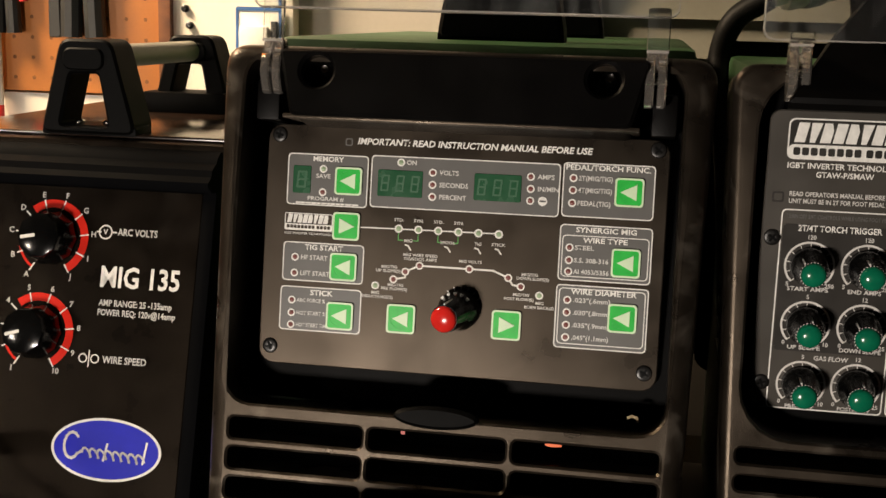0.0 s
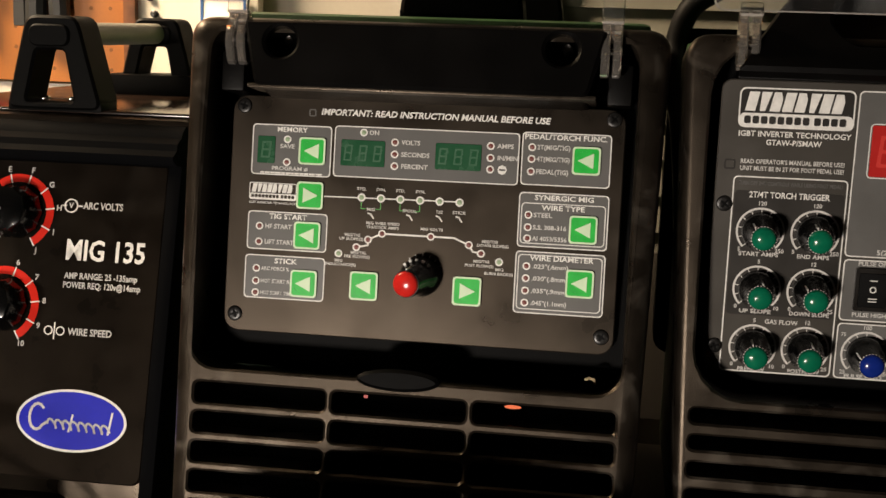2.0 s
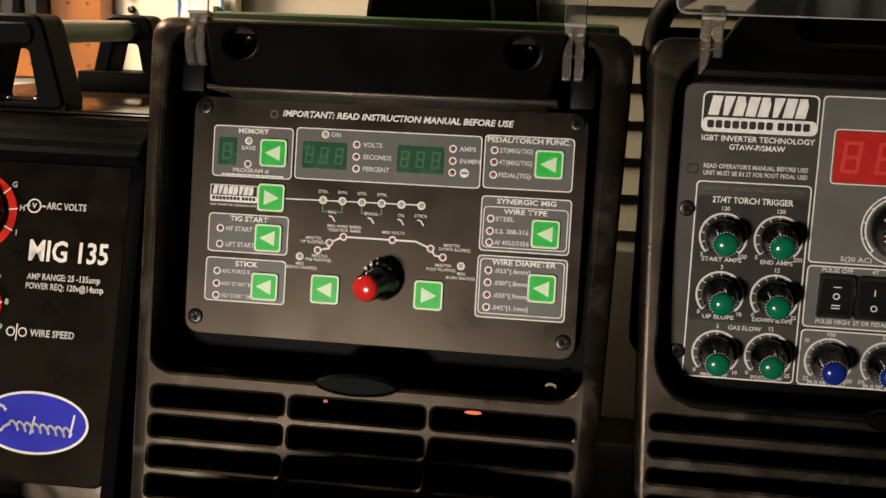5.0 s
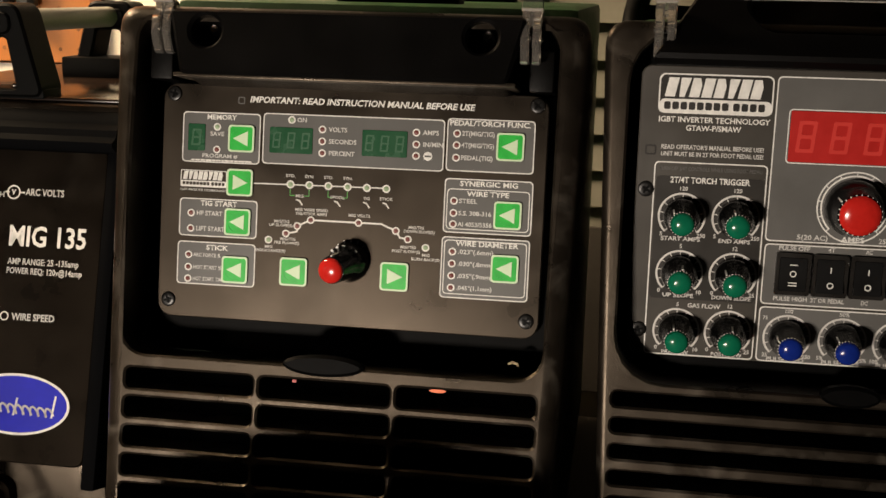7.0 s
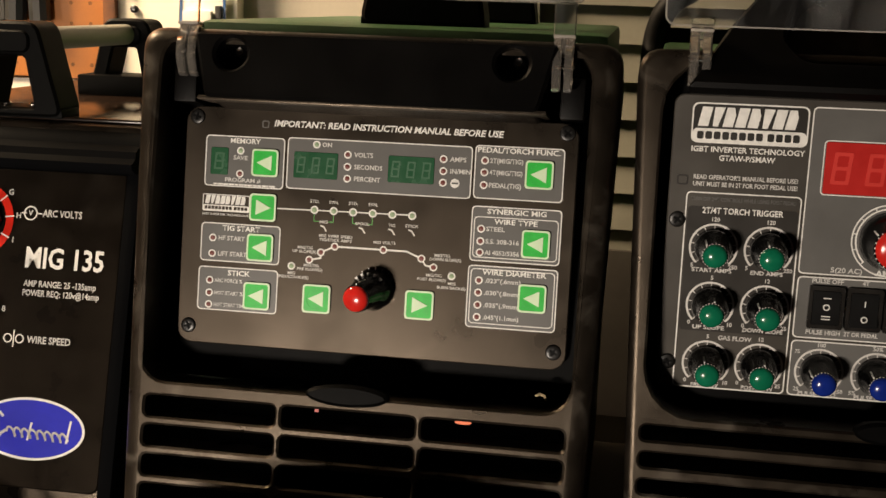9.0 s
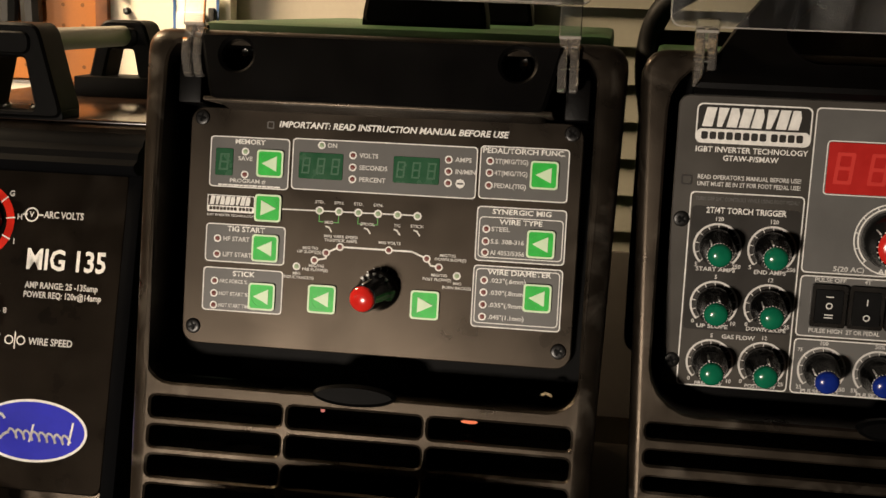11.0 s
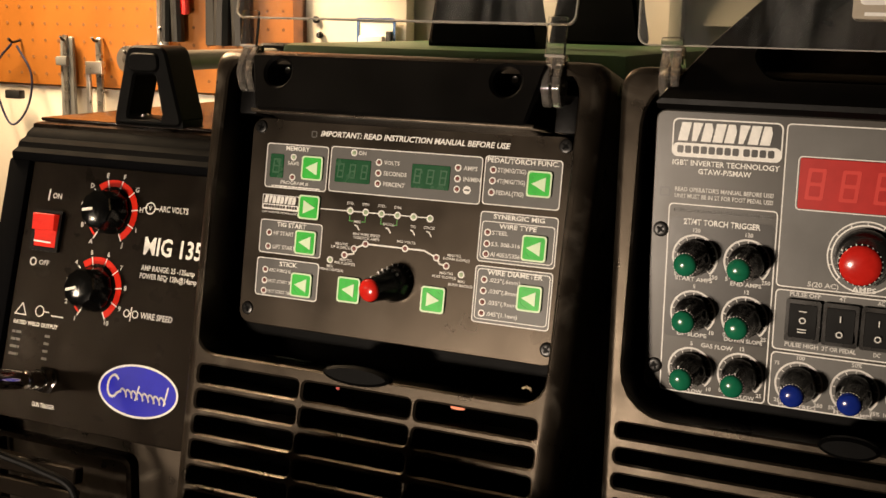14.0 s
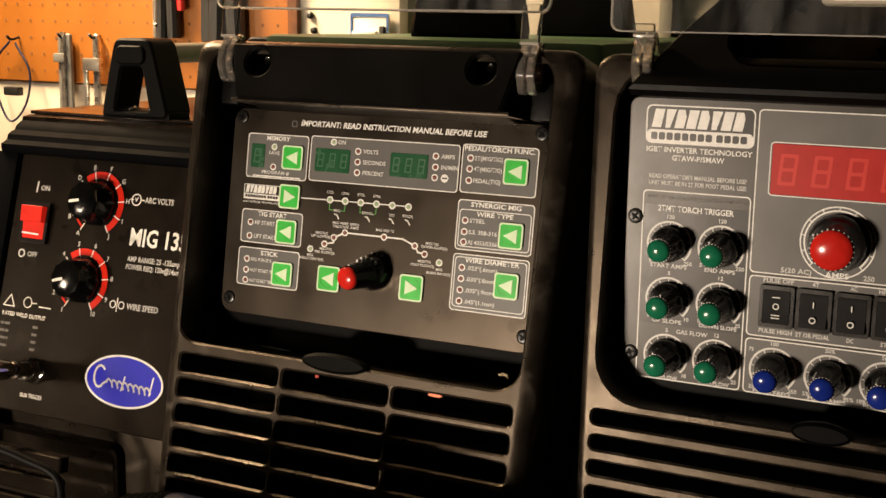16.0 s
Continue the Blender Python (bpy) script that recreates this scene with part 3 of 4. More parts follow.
# ---- the middle machine ----
def multiprocess_welder():
    o = thing("multiprocess_welder", (0, 0, 1.0), 0, "dark grey welder with green buttons, red knob and raised clear cover", "welder")
    bez = front_moulding(o, [(-104, -37), (-34, 32.5), (35.5, 104)], 14.6, 10.4, tilt=-4.1, fore=-25.5, deep=78, soft=9.0)
    level_body(o, 0, 112, 390, 101, 56, SHELL, "case", "green powder-coated steel case")
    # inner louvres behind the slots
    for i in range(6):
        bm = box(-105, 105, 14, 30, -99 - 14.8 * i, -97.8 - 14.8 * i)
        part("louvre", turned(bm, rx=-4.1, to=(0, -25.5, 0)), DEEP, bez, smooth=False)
    # glowing disc drawn for the amber reflection, not a lamp
    part("amber_glint", turned(slab(disc(54, -89.2, 4.2, 0.9, 20), 14, 1), rx=-4.1, to=(0, -25.5, 0)), AMBER, bez, "amber glint behind the air slots, drawn as a glowing spot")
    part("red_spot", turned(box(-20.6, -18.6, 14, 15, -90.2, -88.8), rx=-4.1, to=(0, -25.5, 0)), REDSPOT, bez)
    # hood over the panel, with two screw wells
    wells = [disc(-70.2, 84, 8.0, n=28), disc(68.2, 84.5, 8.0, n=28)]
    bm = plate(rounded([(-82, 62), (82, 62), (90, 94.6), (-90, 94.6)], 3, 3), wells, 0, 66, 1.6)
    hood = part("hood", turned(bm, rx=-8, at=(0, 0, 62), to=(0, -29, 0)), HOOD, o, "plain black plastic hood over the panel")
    for x, z in ((-70.2, 84), (68.2, 84.5)):
        bm = lathe([(8.1, 1.5), (8.0, 20), (3, 20.2)], 24, (x, 0, z), caps=(-1,))
        part("screw_well", turned(bm, rx=-8, at=(0, 0, 62), to=(0, -29, 0)), DEEP, hood)
        bm = lathe([(2.6, 19), (2.6, 6.5), (1.9, 5.4), (0.8, 5.8)], 14, (x + 2.6, 0, z + 2.2))
        part("well_screw", turned(bm, rx=-8, at=(0, 0, 62), to=(0, -29, 0)), CHROME, hood)
    part("hood_lip", box(-86, 86, -27, 4, 60.4, 62.6, 0.8), BEZEL, hood)
    for x in (-99, 97):
        part("cover_pivot_block", box(x - 6, x + 6, -10, 20, 60, 80, 1.5), HOOD, hood)
    clear_cover(o, -105, 101, 73, 114.5, 245, -6, -20, (-94, 92))
    # control panel
    p = part("control_panel", slab(rr(-101, 101, -63.5, 59, 8, 5), 0, 3, 0.5), PANEL, o, "dark grey-brown printed control panel")
    for x, z, a in ((-95, 53.5, 15), (95.3, 54, 40), (-95, -54.7, 70), (94.7, -54.5, 30)):
        screw(p, x, z, spin=a)
    letters(p, "IMPORTANT: READ INSTRUCTION MANUAL BEFORE USE", 4.5, 51.7, 3.1, wide=118, shear=0.2, heavy=0.04)
    part("manual_symbol", ring(rr(-60.5, -56.8, 49.2, 53.0, 0.8, 3), rr(-59.9, -57.4, 49.8, 52.4, 0.5, 3), -0.15, 0.1), GREY, p, smooth=False)
    outline(p, -90, -47.9, 18.2, 44.4, fill=GREY)
    outline(p, -46.5, 48.8, 19, 45.2, fill=GREY)
    outline(p, 50, 94.6, 19.6, 46.2, fill=GREY)
    outline(p, -90.4, -48, -20.6, -0.7, fill=GREY)
    outline(p, -90.8, -48.2, -46, -23.4, fill=GREY)
    outline(p, 50, 95, -11.6, 16.0, fill=GREY)
    outline(p, 51.4, 93.6, -9.8, 10.8, w=0.45, y=-0.2)
    outline(p, 49.8, 94.8, -44.9, -13.6, fill=GREY)
    outline(p, 51.2, 93.4, -42.9, -15.2, w=0.45, y=-0.2)
    y = -0.24
    # memory
    display(p, -87, -77.6, 24.2, 38.2, 1, WINDOW, SEGMENT)
    letters(p, "MEMORY", -69.0, 41.8, 2.5, wide=16, y=y, heavy=0.032)
    letters(p, "SAVE", -71.2, 33.2, 2.1, wide=7.6, y=y)
    letters(p, "PROGRAM #", -69.5, 21.7, 2.0, wide=19, y=y)
    bars(p, -85, -52, 19.4, 0.8, n=3, y=y)
    indicator(p, -71.3, 36.9, LENS_G)
    indicator(p, -71.2, 25.1, LENS)
    push_button(p, -57.8, 31.3)
    # meters
    display(p, -42.8, -19.8, 24.8, 38.2, 3, WINDOW, SEGMENT)
    display(p, 6.2, 29.8, 25.2, 38.6, 3, WINDOW, SEGMENT)
    indicator(p, -31.3, 42.1, LENS_G)
    letters(p, "ON", -25.8, 42.1, 2.2, wide=5, y=y)
    for x, z, word, w in ((-14.9, 37.8, "VOLTS", 9.8), (-14.8, 31.7, "SECONDS", 14.6), (-14.6, 25.7, "PERCENT", 13.6), (34.2, 38.2, "AMPS", 8.4), (34.4, 32.2, "IN/MIN", 10.2)):
        indicator(p, x, z, LENS)
        letters(p, word, x + 3.4, z, 2.3, wide=w, y=y, align="LEFT")
    indicator(p, 34.5, 26.4, LENS)
    part("stop_symbol", slab(disc(40.6, 26.4, 2.4, n=8), y, 0.1), INK, p, smooth=False)
    bars(p, 39.0, 42.2, 26.4, 0.9, GREY, y=y - 0.1)
    # pedal
    letters(p, "PEDAL/TORCH FUNC.", 71.8, 43.8, 2.6, wide=41, y=y, heavy=0.032)
    for z, word, w in ((38.6, "2T(MIG/TIG)", 16.6), (32.7, "4T(MIG/TIG)", 16.6), (26.4, "PEDAL(TIG)", 16.0)):
        indicator(p, 55.1, z, LENS)
        letters(p, word, 57.6, z, 2.3, wide=w, y=y, align="LEFT")
    push_button(p, 82.5, 32.8)
    # maker's plate, kept as plain shapes
    part("maker_plate", ring(rr(-90.4, -65.2, 5.2, 14.0, 0.8, 3), rr(-90, -65.6, 5.6, 13.6, 0.6, 3), -0.15, 0.1), INK, p, smooth=False)
    maker_blocks(p, -89.2, -66.6, 9.0, 13.4, -0.2)
    part("model_strip", slab(rr(-90.0, -65.6, 5.6, 8.5, 0.6, 3), -0.2, 0.1), INK, p, smooth=False)
    model_blocks(p, -89.2, -66.6, 7.05, 1.7, PANEL, -0.3)
    letters(p, "IGBT INVERTER TECHNOLOGY", -77.8, 3.6, 1.1, wide=25, y=y)
    push_button(p, -57.8, 8.5, right=True)
    # process line
    part("process_line", stroke([(-50.4, 8.5), (20, 9.2)], 0.6), INK, p, smooth=False)
    for x, word in ((-30.8, "STD."), (-20.7, "SYN."), (-10.6, "STD."), (-0.4, "SYN."), (9.7, ""), (19.9, "")):
        indicator(p, x, 8.9, LENS_G, 2.1)
        if word:
            letters(p, word, x, 13.2, 1.5, wide=5, y=y)
    for a, b in ((-30.8, -20.7), (-10.6, -0.4)):
        part("process_bracket", stroke([(a, 6.4), (a, 3.2), (a + 2.4, 3.2)], 0.35), GREEN_INK, p, smooth=False)
        part("process_bracket", stroke([(b, 6.4), (b, 3.2), (b - 2.4, 3.2)], 0.35), GREEN_INK, p, smooth=False)
    for x, z, word, w in ((-25.6, 3.0, "MIG", 4.2), (-5.5, 3.2, "SPOOL", 7.4), (9.8, 3.4, "TIG", 3.4), (20.0, 3.6, "STICK", 7)):
        letters(p, word, x, z, 1.5, wide=w, y=y)
        part("process_symbol", stroke([(x - 1.4, z - 2.0), (x, z - 2.4), (x + 1.4, z - 4.4)], 0.7), INK, p, smooth=False)
    # starts
    letters(p, "TIG START", -69, -3.3, 2.6, wide=20, y=y, heavy=0.032)
    for z, word, w in ((-8.5, "HF START", 14), (-16.6, "LIFT START", 15.4)):
        indicator(p, -84, z, LENS)
        letters(p, word, -81, z, 2.3, wide=w, y=y, align="LEFT")
    push_button(p, -58.3, -12.2)
    letters(p, "STICK", -69.2, -26.4, 2.6, wide=12, y=y, heavy=0.032)
    for z, word, w in ((-30.5, "ARC FORCE %", 15), (-37.0, "HOT START %", 15.4), (-43.1, "HOT START TIME", 17)):
        indicator(p, -84.6, z, LENS)
        letters(p, word, -82, z, 1.9, wide=w, y=y, align="LEFT")
    push_button(p, -58.9, -37.2)
    # wire
    letters(p, "SYNERGIC MIG", 72.6, 13.4, 2.5, wide=29.5, y=y, heavy=0.032)
    letters(p, "WIRE TYPE", 72.4, 8.4, 2.5, wide=21.6, y=y, heavy=0.032)
    for z, word, w in ((4.6, "STEEL", 9.4), (-1.6, "S.S. 308-316", 16.8), (-7.2, "Al 4053/5356", 17.4)):
        indicator(p, 55.1, z, LENS)
        letters(p, word, 57.6, z, 2.2, wide=w, y=y, align="LEFT")
    push_button(p, 82.8, -1.6)
    letters(p, "WIRE DIAMETER", 73, -17.0, 2.6, wide=32, y=y, heavy=0.032)
    for z, word in ((-21.2, '.023"(.6mm)'), (-27.3, '.030"(.8mm)'), (-33.5, '.035"(.9mm)'), (-39.6, '.045"(1.1mm)')):
        indicator(p, 55.5, z, LENS)
        letters(p, word, 58.4, z, 2.2, wide=18, y=y, align="LEFT")
    push_button(p, 82.6, -28.6)
    # weld cycle line
    pts = [(-32.2, -16.7), (-26.3, -15.4), (-26.3, -12.5), (-19.2, -9.1), (18, -9.2), (25.8, -12.3), (28, -15.6), (32.2, -16.3)]
    part("cycle_line", stroke(pts, 0.9), INK, p, smooth=False)
    for x, z, lens in ((-41.4, -20.4, LENS_G), (-32.2, -16.7, LENS), (-26.3, -12.5, LENS), (-19.2, -9.1, LENS), (6.1, -9.2, LENS), (25.8, -12.3, LENS), (32.2, -16.3, LENS), (41.6, -20.1, LENS_G)):
        indicator(p, x, z, lens, 2.0)
    for x, z, word, w in ((-19, -4.0, "MIG WIRE SPEED", 17.5), (-19, -6.0, "TIG/STICK AMPS", 17), (6.4, -5.6, "MIG VOLTS", 11.4), (-34.6, -10.6, "MIG/TIG", 8), (-35, -12.6, "UP SLOPE(S)", 12.6),
                          (-31, -19.6, "MIG/TIG", 8), (-31.6, -21.6, "PRE FLOW(S)", 13.4), (-41.2, -24.0, "MIG", 4), (-40, -26.0, "INDUCTANCE(%)", 16), (36.4, -10.2, "MIG/TIG", 8), (38, -12.2, "DOWN SLOPE(S)", 16),
                          (32.6, -20.4, "MIG/TIG", 8), (31.6, -22.6, "POST FLOW(S)", 14.6), (42, -24.0, "MIG", 4), (41.8, -26.2, "BURN BACK(S)", 14.6)):
        letters(p, word, x, z, 1.45, wide=w, y=y)
    push_button(p, -27.2, -36.4, s=7.2)
    push_button(p, 26.1, -35.8, right=True, s=7.2)
    for i in range(7):
        t = radians(30 + 20 * i)
        part("scale_tick", stroke([(2.6 + 9.2 * math.cos(t), -29 + 9.2 * math.sin(t)), (2.6 + 10.6 * math.cos(t), -29 + 10.6 * math.sin(t))], 0.6), INK, p, smooth=False)
    pot_knob(p, 2.6, -29.5, 7.4, 25, REDCAP, (7, -9), "black fluted knob with red cap", wedges=True)
    # a yellowed scrap left in the recess floor
    part("paint_chip", turned(stroke([(88.5, -74.4), (90.2, -73.6), (92.4, -74.2), (93.2, -76)], 1.1, -14, 0.8), rx=0), CHIP, o, "yellowed chip of paint")
    carry_handle(o, 3.5, 103, 101, 37, 20, 92, 190, 9, False, 13)
    return o


# ---- the right-hand machine ----
def tig_welder():
    o = thing("tig_welder", (0.248, 0, 1.0), 10.2, "dark grey TIG welder with coloured knobs and red display", "welder")
    front_moulding(o, [(-108.4, 107)], 13.3, 7.4, -82.0, (4, 14), low=24, soft=4.2, lip=-77)
    level_body(o, 10.2, 102, 380, 90, 44, SHELL, "case", "green powder-coated steel case", side=102)
    bm = ring(rr(-113, 113, -160, 101, 14, 5), rr(-100, 100, -150, 88, 10, 5), 366, 22)
    part("rear_moulding", turned(bm, rx=-(10.2 + LEAN_BACK)), HANDLE, o, "black plastic frame round the back of the case")
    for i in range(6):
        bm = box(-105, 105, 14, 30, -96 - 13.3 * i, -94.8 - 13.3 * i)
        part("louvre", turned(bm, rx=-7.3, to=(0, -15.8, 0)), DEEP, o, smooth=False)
    # one sloping hood, narrowing upwards, with the handle opening through it
    lean, foot, to = -45, (0, 0, 77), (0, -18, 11)
    edge = [(-98, 69), (98, 69), (79, 107), (60, 137), (41, 167), (20, 202), (-20, 202), (-41, 167), (-60, 137), (-79, 107)]
    hole = [(-46, 86), (46, 86), (55, 99), (44, 143), (22, 172), (-22, 172), (-44, 143), (-55, 99)]
    bm = plate(rounded(edge, 2.0, 2), [rounded(hole, 5, 3)], 0, 6, 1.8)
    hood = part("hood", turned(bm, rx=lean, at=foot, to=to), HOOD, o, "sloping black plastic hood with a handle opening")
    part("handle_wall", turned(ring(rounded(grown(hole, 1.0), 5, 3), rounded(hole, 5, 3), 4, 32), rx=lean, at=foot, to=to), HANDLE, hood)
    part("handle_back", turned(box(-62, 62, 34, 37, 80, 186), rx=lean, at=foot, to=to), BEZEL, hood, smooth=False)
    part("handle_floor", turned(box(-54, 54, 8, 34, 82, 88, 2), rx=lean, at=foot, to=to), KNOB, hood)
    part("back_slit", turned(box(-26, 4, 33.2, 33.9, 112, 116), rx=lean, at=foot, to=to), DEEP, hood, smooth=False)
    part("hood_front", box(-96, 96, -6, 6, 76.6, 79.6, 0.8), HOOD, hood)
    cov = clear_cover(o, -110, 110, 81, 108, 235, -2, -13, (-93, 93))
    st = part("maker_label", slab(rr(-12, 46, 121, 147, 3, 4), -13.5, 0.4), TAN, cov, "tan label with pale print on the cover")
    part("label_print", stroke([(-5, 140), (40, 140)], 8, -13.8, 0.2), INK, st, smooth=False)
    part("label_print", slab(rr(-9, 43, 128.5, 134.5, 2, 3), -13.8, 0.2), INK, st, smooth=False)
    part("label_print", stroke([(-6, 124.4), (42, 124.4)], 1.6, -13.8, 0.2), INK, st, smooth=False)
    # control panel
    p = part("control_panel", slab(rr(-102.5, 101.5, -69.5, 76, 5, 5), 0, 3, 0.5), PANEL_R, o, "grey printed control panel with knobs")
    for x, z, a in ((-97.4, 15.6, 35), (-97, -56.4, 70), (97.4, 15.6, 20), (97, -56.4, 50)):
        screw(p, x, z, spin=a)
    y = -0.24
    # maker's plate, kept as plain shapes
    part("maker_field", slab(rr(-94, -40.2, 53.2, 72.4, 3.0, 4), -0.12, 0.1), DARKGREY, p, smooth=False)
    outline(p, -94, -40.2, 53.2, 72.4, 3.0, 0.7, y=-0.2)
    maker_blocks(p, -91.2, -43.4, 61.2, 70.4, y)
    part("model_strip", slab(rr(-93.4, -40.8, 53.8, 60.2, 2.4, 4), y, 0.1), INK, p, smooth=False)
    model_blocks(p, -91.2, -44.4, 57.0, 3.7, DARKGREY, y - 0.1)
    letters(p, "IGBT INVERTER TECHNOLOGY", -67.2, 50.2, 2.6, wide=52.5, y=y)
    letters(p, "GTAW-P/SMAW", -67.2, 46.2, 2.6, wide=26, y=y)
    letters(p, "READ OPERATOR'S MANUAL BEFORE USE!", -67, 36.8, 2.1, wide=48.5, y=y)
    letters(p, "UNIT MUST BE IN 2T FOR FOOT PEDAL USE!", -67, 33.4, 2.1, wide=48.5, y=y)
    part("manual_symbol", ring(rr(-99.0, -93.6, 32.6, 37.6, 1.0, 3), rr(-98.2, -94.4, 33.4, 36.8, 0.6, 3), -0.15, 0.1), DARKGREY, p, smooth=False)
    outline(p, -94, -40, -69.0, 29.6, 2.2, 0.6)
    part("printed_field", slab(rr(-92.8, -41.2, -39.6, 22.6, 2.0, 4), -0.12, 0.1), DARKGREY, p, smooth=False)
    letters(p, "TURN OFF 2/4T CONTROLS WHILE USING FOOT PEDAL!", -67, 26.2, 1.9, GREY, wide=49, y=y)
    letters(p, "2T/4T TORCH TRIGGER", -67, 20.6, 2.9, wide=38, y=y, heavy=0.032)
    outline(p, -38.8, 100, -7.4, 72.6, 2.2, 0.6, fill=LIGHTGREY)
    outline(p, -38.6, 100, -39.4, -8.6, 2.2, 0.6, fill=LIGHTGREY)
    outline(p, -38.6, 100, -69.0, -40.6, 2.2, 0.6, fill=LIGHTGREY)
    outline(p, -32.4, 32.4, 31.2, 57.4, 2.0, 0.5, y=-0.3)
    display(p, -31.4, 31.4, 32, 56.6, 4, REDWIN, REDSEG)
    knobs = [(-79.3, 2.8, "120", "START AMPS", "5", "250"), (-53.3, 2.8, "120", "END AMPS", "5", "250"), (-78.7, -26.1, "5", "UP SLOPE", "0", "10"), (-52.7, -26.1, "12", "DOWN SLOPE", "0", "25"),
             (-78.4, -56.0, "5", "PREFLOW", "0", "10"), (-53.0, -55.6, "12", "POSTFLOW", "0", "25")]
    for i, (x, z, mid, word, low, high) in enumerate(knobs):
        part("dial_scale", arc(x, z, 11.2, 1.0, -45, 225, -0.22), PRINT, p, smooth=False)
        for k in range(11):
            t = radians(-45 + 27 * k)
            part("scale_tick", stroke([(x + 9.4 * math.cos(t), z + 9.4 * math.sin(t)), (x + 11.2 * math.cos(t), z + 11.2 * math.sin(t))], 0.4, -0.24), PRINT, p, smooth=False)
        letters(p, mid, x, z + 13.6, 2.0, y=y)
        letters(p, low, x - 9.6, z - 9.4, 2.0, y=y)
        letters(p, high, x + 9.8, z - 9.6, 2.0, y=y)
        letters(p, word, x, z - 11.6, 2.0, y=y, wide=len(word) * 1.9)
        pot_knob(p, x, z, 6.6, 19, GREENCAP, (0.5, -1), "black fluted knob with dark green cap", pointer=-40 + 25 * (i % 3))
    letters(p, "GAS FLOW", -65.6, -42.6, 2.2, wide=16, y=y)
    for i, (x, mid, low, high, word) in enumerate(((-24.3, "100", "25", "250", "PULSE FREQ"), (2.2, "50%", "5%", "95%", "PULSE AMPS"), (28.1, "50%", "10%", "90%", "PULSE TIME"), (54.5, "50%", "10%", "90%", "AC BALANCE"), (80.5, "100", "25", "250", "AC FREQ"))):
        z = -56.0
        part("dial_scale", arc(x, z, 11.2, 1.0, -45, 225, -0.22), PRINT, p, smooth=False)
        for k in range(11):
            t = radians(-45 + 27 * k)
            part("scale_tick", stroke([(x + 9.4 * math.cos(t), z + 9.4 * math.sin(t)), (x + 11.2 * math.cos(t), z + 11.2 * math.sin(t))], 0.4, -0.24), PRINT, p, smooth=False)
        letters(p, mid, x, z + 13.4, 2.0, y=y)
        letters(p, "75", x - 11, z + 9.6, 1.8, y=y) if mid == "100" else None
        letters(p, low, x - 10, z - 9.6, 2.0, y=y)
        letters(p, high, x + 10, z - 9.6, 2.0, y=y)
        if x < 40:
            letters(p, word, x, z - 11.6, 2.0, y=y, wide=18)
        pot_knob(p, x, z, 6.6, 19, BLUECAP, (0.5, -1), "black fluted knob with blue cap", pointer=-60 + 20 * i)
    # main current knob
    part("dial_scale", ring(disc(1.6, 11, 17.6, n=40), disc(1.6, 11, 16.9, n=40), -0.26, 0.1), INK, p, smooth=False)
    part("dial_scale", arc(1.6, 11, 15.4, 0.8, -45, 225, -0.22), INK, p, smooth=False)
    for k in range(11):
        t = radians(-45 + 27 * k)
        part("scale_tick", stroke([(1.6 + 15.2 * math.cos(t), 11 + 15.2 * math.sin(t)), (1.6 + 17.2 * math.cos(t), 11 + 17.2 * math.sin(t))], 0.5, -0.24), INK, p, smooth=False)
    pot_knob(p, 1.6, 11, 11.0, 18, REDCAP, (0.5, -1), "large black fluted knob with red cap", pointer=-55, skirt=1.28)
    letters(p, "5(20 AC)", -16.5, -4.8, 2.4, wide=14.5, y=y)
    letters(p, "AMPS", 2.4, -5.0, 2.6, wide=11, y=y)
    letters(p, "250", 17.0, -5.0, 2.4, y=y)
    # rocker switches
    for i, (top, low) in enumerate((("PULSE OFF", "PULSE HIGH"), ("4T", "2T OR PEDAL"), ("AC", "DC"), ("HF START", "STICK"))):
        x = -24.4 + 17.6 * i
        s = part("rocker_switch", ring(rr(x - 8.3, x + 8.3, -33.6, -12.6, 1.0, 3), rr(x - 6.6, x + 6.6, -31.6, -14.6, 0.6, 3), -2.6, 2.6), SWITCH_FRAME, p, "black rocker switch in a dark grey frame")
        # a hollow-faced rocker, pressed at its lower end or level
        bm = bmesh.new()
        prof = [(-31.4, 0), (-31.4, -4.2), (-29.0, -4.4), (-23.0, -2.2), (-17.0, -3.0), (-14.8, -2.6), (-14.8, 0)] if i else [(-31.4, 0), (-31.4, -2.8), (-27.0, -3.2), (-23.0, -3.4), (-19.0, -3.2), (-14.8, -2.8), (-14.8, 0)]
        ends = [[bm.verts.new((xx, yy, zz)) for zz, yy in prof] for xx in (x - 6.4, x + 6.4)]
        for k in range(len(prof)):
            bm.faces.new((ends[0][k - 1], ends[0][k], ends[1][k], ends[1][k - 1]))
        for e in ends:
            bm.faces.new(e)
        part("rocker", bm, SWITCH, s)
        part("switch_mark", ring(disc(x, -27.2 if i else -22.6, 1.6, n=16), disc(x, -27.2 if i else -22.6, 1.1, n=16), -4.7 if i else -3.6, 0.3), INK, s, smooth=False)
        if i:
            part("switch_mark", stroke([(x, -18.5), (x, -21.0)], 0.5, -3.9, 0.2), INK, s, smooth=False)
        else:
            part("switch_mark", stroke([(x - 1.6, -18), (x + 1.6, -18)], 0.5, -3.9, 0.2), INK, s, smooth=False)
            part("switch_mark", stroke([(x - 1.8, -27), (x + 1.8, -27)], 0.5, -3.9, 0.2), INK, s, smooth=False)
            part("switch_mark", stroke([(x - 1.8, -28.4), (x + 1.8, -28.4)], 0.5, -3.9, 0.2), INK, s, smooth=False)
        letters(p, top, x, -10.6, 2.1, y=y, wide=len(top) * 1.62)
        letters(p, low, x, -36.2, 2.1, y=y, wide=min(16, len(low) * 1.6))
    return o


